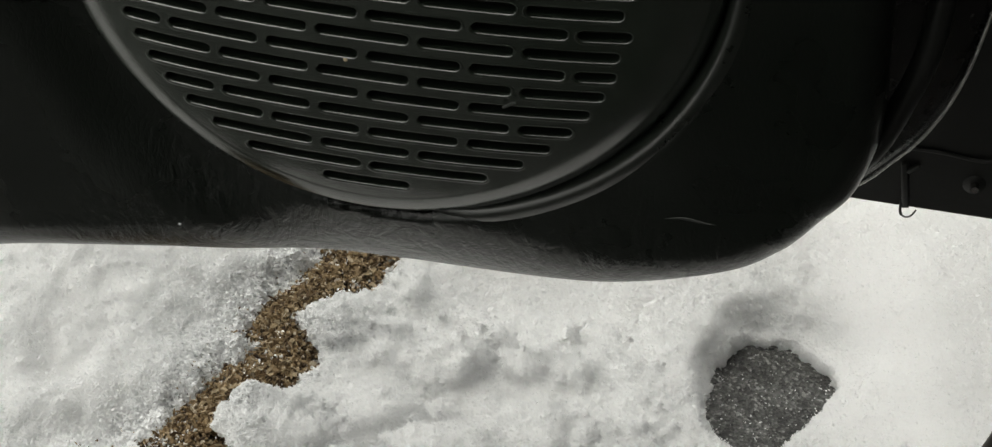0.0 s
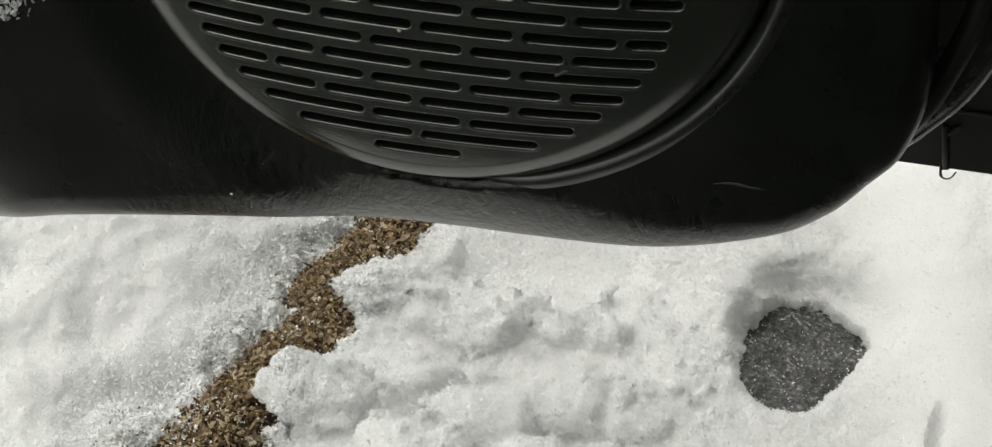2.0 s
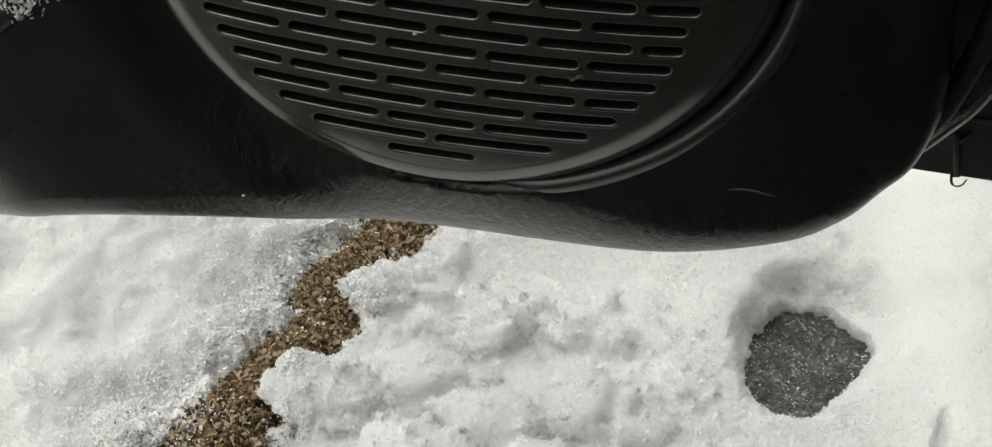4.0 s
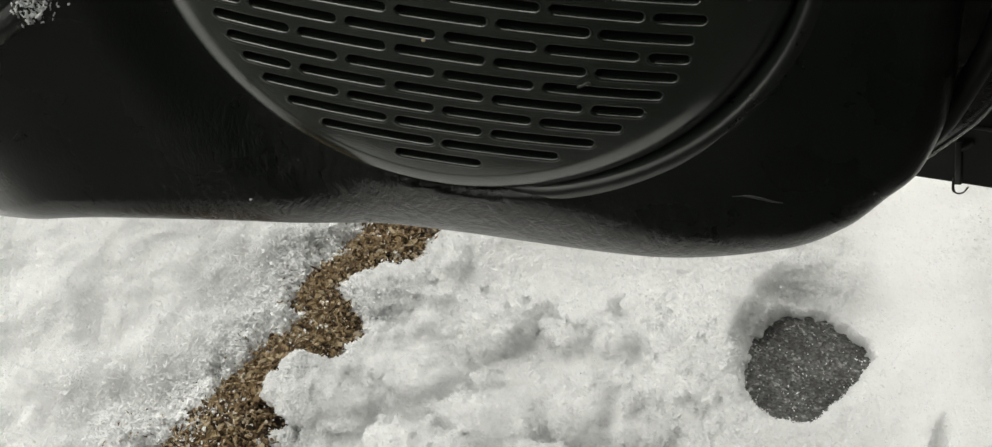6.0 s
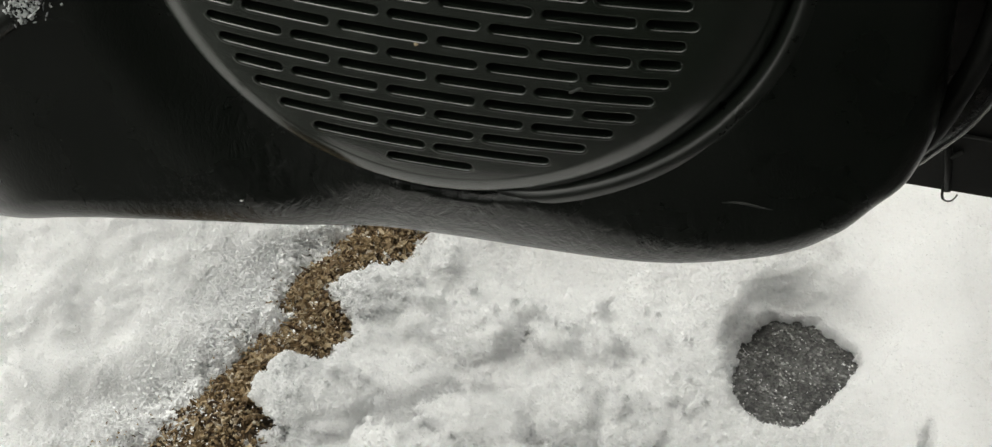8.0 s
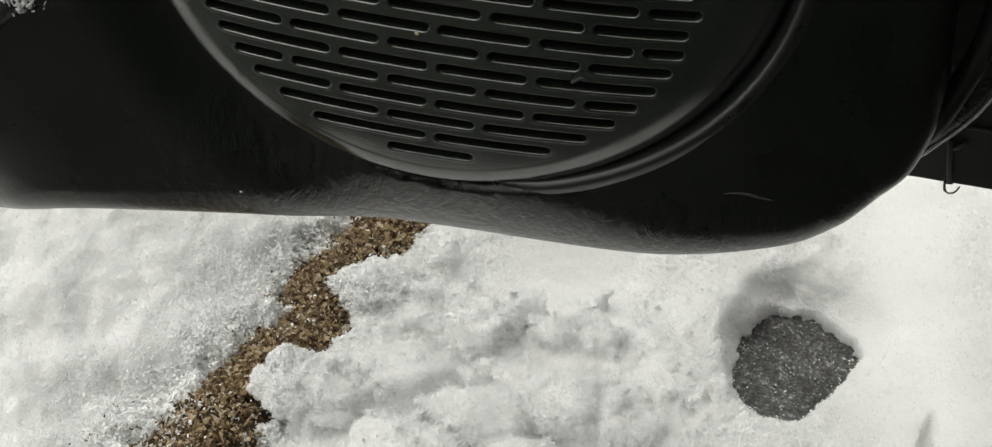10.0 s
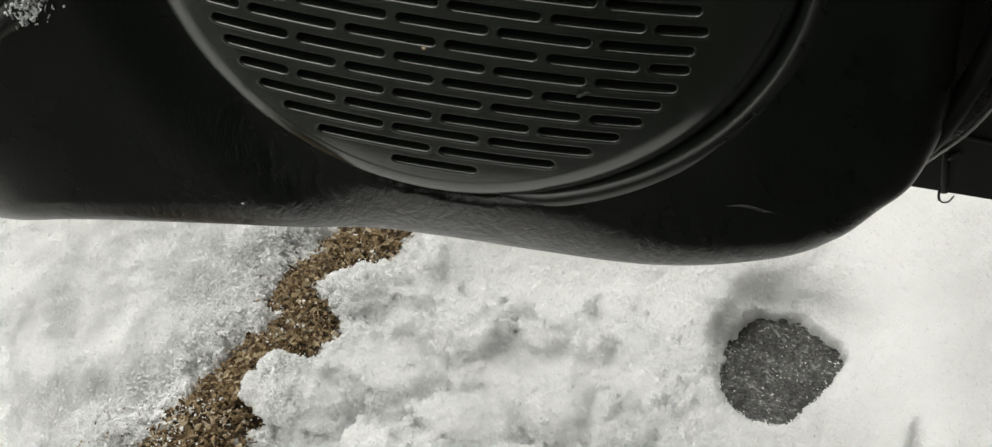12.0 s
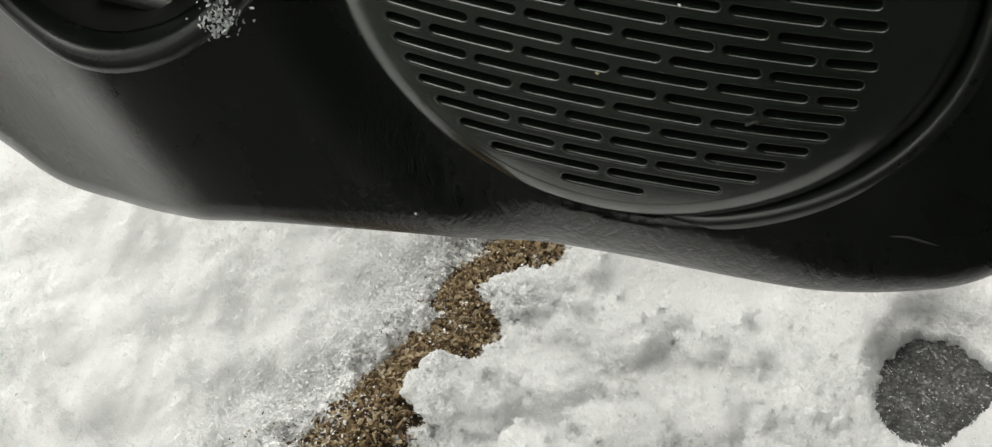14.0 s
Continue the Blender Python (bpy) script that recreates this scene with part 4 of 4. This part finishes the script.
# pale scuff on the trim
scuff = [(0.1085 + 0.0175 * u, FACE - 0.0007, 0.2940 + 0.0022 * u + 0.0008 * math.sin(5 * u)) for u in np.linspace(0, 1, 12)]
part("scuff_mark", tube(scuff, [0.00005 + 0.0006 * math.sin(math.pi * (i + 0.5) / 12) for i in range(12)], 8, squash=0.35), SCUFF, door, "faint pale scuff")


seal = curve_through([(-0.20, 0.300), (0.12, 0.292), (0.160, 0.302), (0.1746, 0.3177), (0.1812, 0.3443), (0.1834, 0.3603), (0.1830, 0.3825), (0.178, 0.46), (0.170, 0.62)], 90)
part("door_seal", tube([(x - 0.002, 0.031, z) for x, z in seal], 0.0045, 10), RUBBER, door, "black rubber door seal")
hem = curve_through([(0.08, 0.252), (0.150, 0.2605), (0.1745, 0.2785), (0.1845, 0.2917), (0.1938, 0.3080), (0.2003, 0.3315), (0.2025, 0.366), (0.2025, 0.43), (0.1965, 0.60)], 90)
part("door_hem", tube([(x + 0.0004, 0.0602, z - 0.0004) for x, z in hem], 0.0008, 10), HEM, door, "thin hem of the black door, coloured pale for its highlight")
part("door_hinge", box((0.12, 0.02, 0.05), pose(0.235, 0.085, 0.52, 0, 0, 25), 0.004), PAINT, door)


# ---- car body ----
LINER_LOW = 0.2387


def liner():
    """The dark panel behind the door's front edge, its lower edge rising slightly to the front."""
    bm = box((0.46, 0.012, 0.66), pose(0.345, 0.107, 0.0), 0.0)
    bmesh.ops.subdivide_edges(bm, edges=bm.edges[:], cuts=3, use_grid_fill=True)
    for v in bm.verts:
        v.co.z += 0.33
        v.co.z += LINER_LOW + 0.042 * (v.co.x - 0.18)
    bmesh.ops.bevel(bm, geom=[e for e in bm.edges if e.is_boundary or e.calc_face_angle(0) > 0.5], offset=0.0015, segments=2, affect='EDGES')
    return bm


fender = part("fender_panel", liner(), LINER, car, "black plastic panel with a bolt and a clip", smooth=False)
BACK = 0.1005
bolt = bmesh.new()
bmesh.ops.create_cone(bolt, cap_ends=True, segments=6, radius1=0.0019, radius2=0.0016, depth=0.003)
bmesh.ops.transform(bolt, matrix=pose(0.2258, BACK - 0.0015, 0.2575, 90), verts=bolt.verts)
part("bolt", bolt, STEEL, fender, "small wet steel bolt", smooth=False)
part("washer", lathe([(0.0, -0.0), (0.0040, -0.0004), (0.0046, 0.0008)], (0.2258, 0.2575), 24), LINER, fender).location = (0, BACK, 0)
part("clip", box((0.0030, 0.0022, 0.022), pose(0.2003, BACK, 0.2515, 0, -14, 0), 0.0006), RUBBER, fender, "black plastic clip")
part("clip_tongue", box((0.0060, 0.0018, 0.0018), pose(0.2014, BACK - 0.0004, 0.2605, 0, -48, 0), 0.0005), SCUFF, fender)
loop = curve_through([(0.2006, BACK, 0.2440), (0.2012, BACK - 0.001, 0.2395), (0.2024, BACK - 0.001, 0.2372), (0.2042, BACK - 0.001, 0.2366),
                      (0.2060, BACK - 0.001, 0.2378), (0.2073, BACK, 0.2402)], 24)
part("wire_loop", tube(loop, [0.0006] * 12 + [0.00035] * 12, 7), RUBBER, fender, "thin wire loop hanging from the clip")
rib = curve_through([(0.198, BACK, 0.2696), (0.2098, BACK, 0.2702), (0.2225, BACK, 0.2695), (0.2282, BACK, 0.2703), (0.2304, BACK, 0.2741), (0.2294, BACK, 0.2810)], 40)
part("pressed_rib", tube(rib, 0.0007, 8), RUBBER, fender)
for x, z in ((0.2308, 0.2866), (0.2336, 0.2895)):
    part("smear", box((0.0011, 0.0004, 0.0045), pose(x, BACK + 0.0004, z, 0, 28, 0), 0.0002), SCUFF, fender)

# sill axes: s runs along the car, n into the cabin
SILL_O, SILL_D, SILL_N = Vector((0.192, -0.1333, 0)), Vector((0.43, 0.9028, 0)), Vector((0.9028, -0.43, 0))


def along_sill(profile, s0, s1, steps=2, closed=True):
    """A profile of rows (n, z) drawn along the sill."""
    bm = bmesh.new()
    rings = []
    for s in np.linspace(s0, s1, steps):
        rings.append([bm.verts.new(SILL_O + SILL_D * float(s) + SILL_N * n + Vector((0, 0, z))) for n, z in profile])
    for a, b in zip(rings, rings[1:]):
        for j in range(len(profile) if closed else len(profile) - 1):
            k = (j + 1) % len(profile)
            bm.faces.new((a[j], a[k], b[k], b[j]))
    bm.faces.new(rings[0])
    bm.faces.new(rings[-1])
    return bm


part("sill", along_sill([(0.0, 0.12), (0.0, 0.334), (0.0006, 0.3375), (0.002, 0.3395), (0.004, 0.3400), (0.0055, 0.3395), (0.0065, 0.337), (0.0065, 0.12)], -1.0, 0.236, 40),
     SILL_PAINT, car, "dark brown-black painted sill edge")
for offset, radius in ((0.0062, 0.0009), (0.0078, 0.0003)):
    path = [SILL_O + SILL_D * float(s) + SILL_N * (offset + 0.0002 * math.sin(61 * s)) + Vector((0, 0, 0.3404)) for s in np.linspace(-1.0, 0.236, 160)]
    part("sill_strip", tube(path, [radius + 0.0001 * math.sin(37 * i) for i in range(160)], 8), STRIP, car, "pale grey sealing strip along the sill")
part("sill_plate", along_sill([(0.0085, 0.12), (0.0085, 0.338), (0.011, 0.3375), (0.030, 0.3365), (0.034, 0.334), (0.055, 0.3335), (0.058, 0.336), (0.12, 0.335), (0.14, 0.30), (0.14, 0.12)], -1.0, 0.236, 3),
     LINER, car, "wet black plastic sill plate", smooth=False)
fray = SILL_O + SILL_D * 0.0085 + SILL_N * 0.0092 + Vector((0, 0, 0.3400))
part("strip_burr", box((0.0022, 0.0010, 0.0009), Matrix.Translation(fray) @ pose(0, 0, 0, 0, 0, 40), 0.0007), STRIP, car)


# unseen cabin shell, added so the door trim faces dark surroundings
def cabin_box(name, s, n, z, mat):
    """A plain slab of the cabin's shell, between the given limits along the sill, into the car and up."""
    bm = box((s[1] - s[0], n[1] - n[0], z[1] - z[0]), Matrix.Identity(4), 0.004)
    frame_m = Matrix(((SILL_D.x, SILL_N.x, 0, SILL_O.x), (SILL_D.y, SILL_N.y, 0, SILL_O.y), (0, 0, 1, 0), (0, 0, 0, 1)))
    middle = Matrix.Translation(((s[0] + s[1]) / 2, (n[0] + n[1]) / 2, (z[0] + z[1]) / 2))
    bmesh.ops.transform(bm, matrix=frame_m @ middle, verts=bm.verts)
    return part(name, bm, mat, car)


cabin_box("cabin_floor", (-1.0, 0.9), (0.142, 1.35), (0.16, 0.30), CLOTH)
cabin_box("cabin_side", (-1.0, 0.9), (1.352, 1.40), (0.16, 1.30), CLOTH)
cabin_box("cabin_front", (0.902, 0.95), (0.02, 1.40), (0.0, 1.30), CLOTH)
cabin_box("cabin_rear", (-1.05, -1.002), (0.0, 1.40), (0.0, 1.30), CLOTH)
cabin_box("cabin_roof", (-1.05, 0.95), (0.20, 1.40), (1.302, 1.35), PAINT)
cabin_box("door_pillar", (0.24, 0.33), (0.012, 0.10), (0.0, 1.30), PAINT)


def water_drops():
    """Beads of melt water on the sill plate."""
    rng = np.random.RandomState(12)
    bm = bmesh.new()
    for _ in range(70):
        s, n, r = rng.uniform(-0.10, 0.16), rng.uniform(0.0125, 0.028), rng.uniform(0.0004, 0.0011)
        p = SILL_O + SILL_D * s + SILL_N * n + Vector((0, 0, 0.3374 - (n - 0.011) * 0.0526))
        bmesh.ops.create_icosphere(bm, subdivisions=2, radius=r, matrix=Matrix.Translation(p) @ Matrix.Diagonal((1, 1, 0.6, 1)))
    ob = finish(bm, "water_drops", WATER)
    return tagged(ob, "small clear water drops on the black sill plate", "water drops", kind="stuff")


WATER = material("water", (0.9, 0.92, 0.93), 0.03)
shader(WATER)["Transmission Weight"].default_value = 1.0
shader(WATER)["IOR"].default_value = 1.33
water_drops()


CLUMP_TURN = radians(-55)


def snow_clump():
    """Flakes of snow caught on the rim of the door pocket."""
    rng = np.random.RandomState(21)
    verts, faces = [], []
    for _ in range(220):
        u = rng.normal(0, 1)
        t = CLUMP_TURN + 0.033 * u
        out = rng.normal(-0.0035, 0.0040)
        x = POCKET[0] + (POCKET[2] + out) * math.cos(t)
        z = POCKET[1] + (POCKET[3] + out) * math.sin(t)
        y = FACE - (0.0030 if out > -0.009 else -0.001) - abs(rng.normal(0, 0.0012)) + (0.003 if out > 0.0015 else 0.0)
        turn = Euler(rng.uniform(0, 3.1, 3)).to_matrix()
        a, b = rng.uniform(0.0004, 0.0013), rng.uniform(0.00015, 0.0004)
        base = len(verts)
        for sx, sy, sz in ((-1, -1, 0), (1, -0.6, 0), (1.1, 1, 0), (-0.8, 0.9, 0), (0, 0, 1), (0, 0, -1)):
            verts.append(Vector((x, y, z)) + turn @ Vector((a * sx, b * sy * 1.6, b * sz)))
        faces += [(base + i, base + (i + 1) % 4, base + 4) for i in range(4)] + [(base + (i + 1) % 4, base + i, base + 5) for i in range(4)]
    ob = mesh_object("snow_clump", verts, faces, SHADED_WET_FLAKES, smooth=False)
    return tagged(ob, "small clump of snow flakes caught on the pocket rim", "snow clump")


snow_clump()


def crumb(name, place, size, mat, label, category, seed):
    """A small irregular speck."""
    rng = np.random.RandomState(seed)
    bm = bmesh.new()
    bmesh.ops.create_icosphere(bm, subdivisions=1, radius=1.0)
    for v in bm.verts:
        v.co = Vector(place) + Vector([c * s * (1 + 0.25 * rng.normal()) for c, s in zip(v.co, size)])
    return tagged(finish(bm, name, mat, smooth=False), label, category)


crumb("snow_crumb", (-0.0624, 0.0045, 0.2491), (0.0006, 0.0005, 0.0006), GRAINS, "tiny white snow crumb stuck to black trim", "crumb", 3)
crumb("snow_crumb", (0.0203, -0.0062, 0.3788), (0.0007, 0.0004, 0.0005), GRAINS, "tiny white snow crumb on the speaker grille", "crumb", 4)
crumb("grit_speck", (-0.0021, -0.0062, 0.3441), (0.0008, 0.0003, 0.0005), CHIPS, "tiny brown grit speck on the speaker grille", "grit", 5)
bit = curve_through([(0.0500, -0.0042, 0.3352), (0.0512, -0.0052, 0.3366), (0.0527, -0.0050, 0.3380), (0.0541, -0.0044, 0.3378)], 12)
tagged(finish(tube(bit, [0.0003] + [0.0005] * 10 + [0.0002], 6), "straw_bit", SCUFF), "pale bent straw bit caught in the speaker grille", "straw")
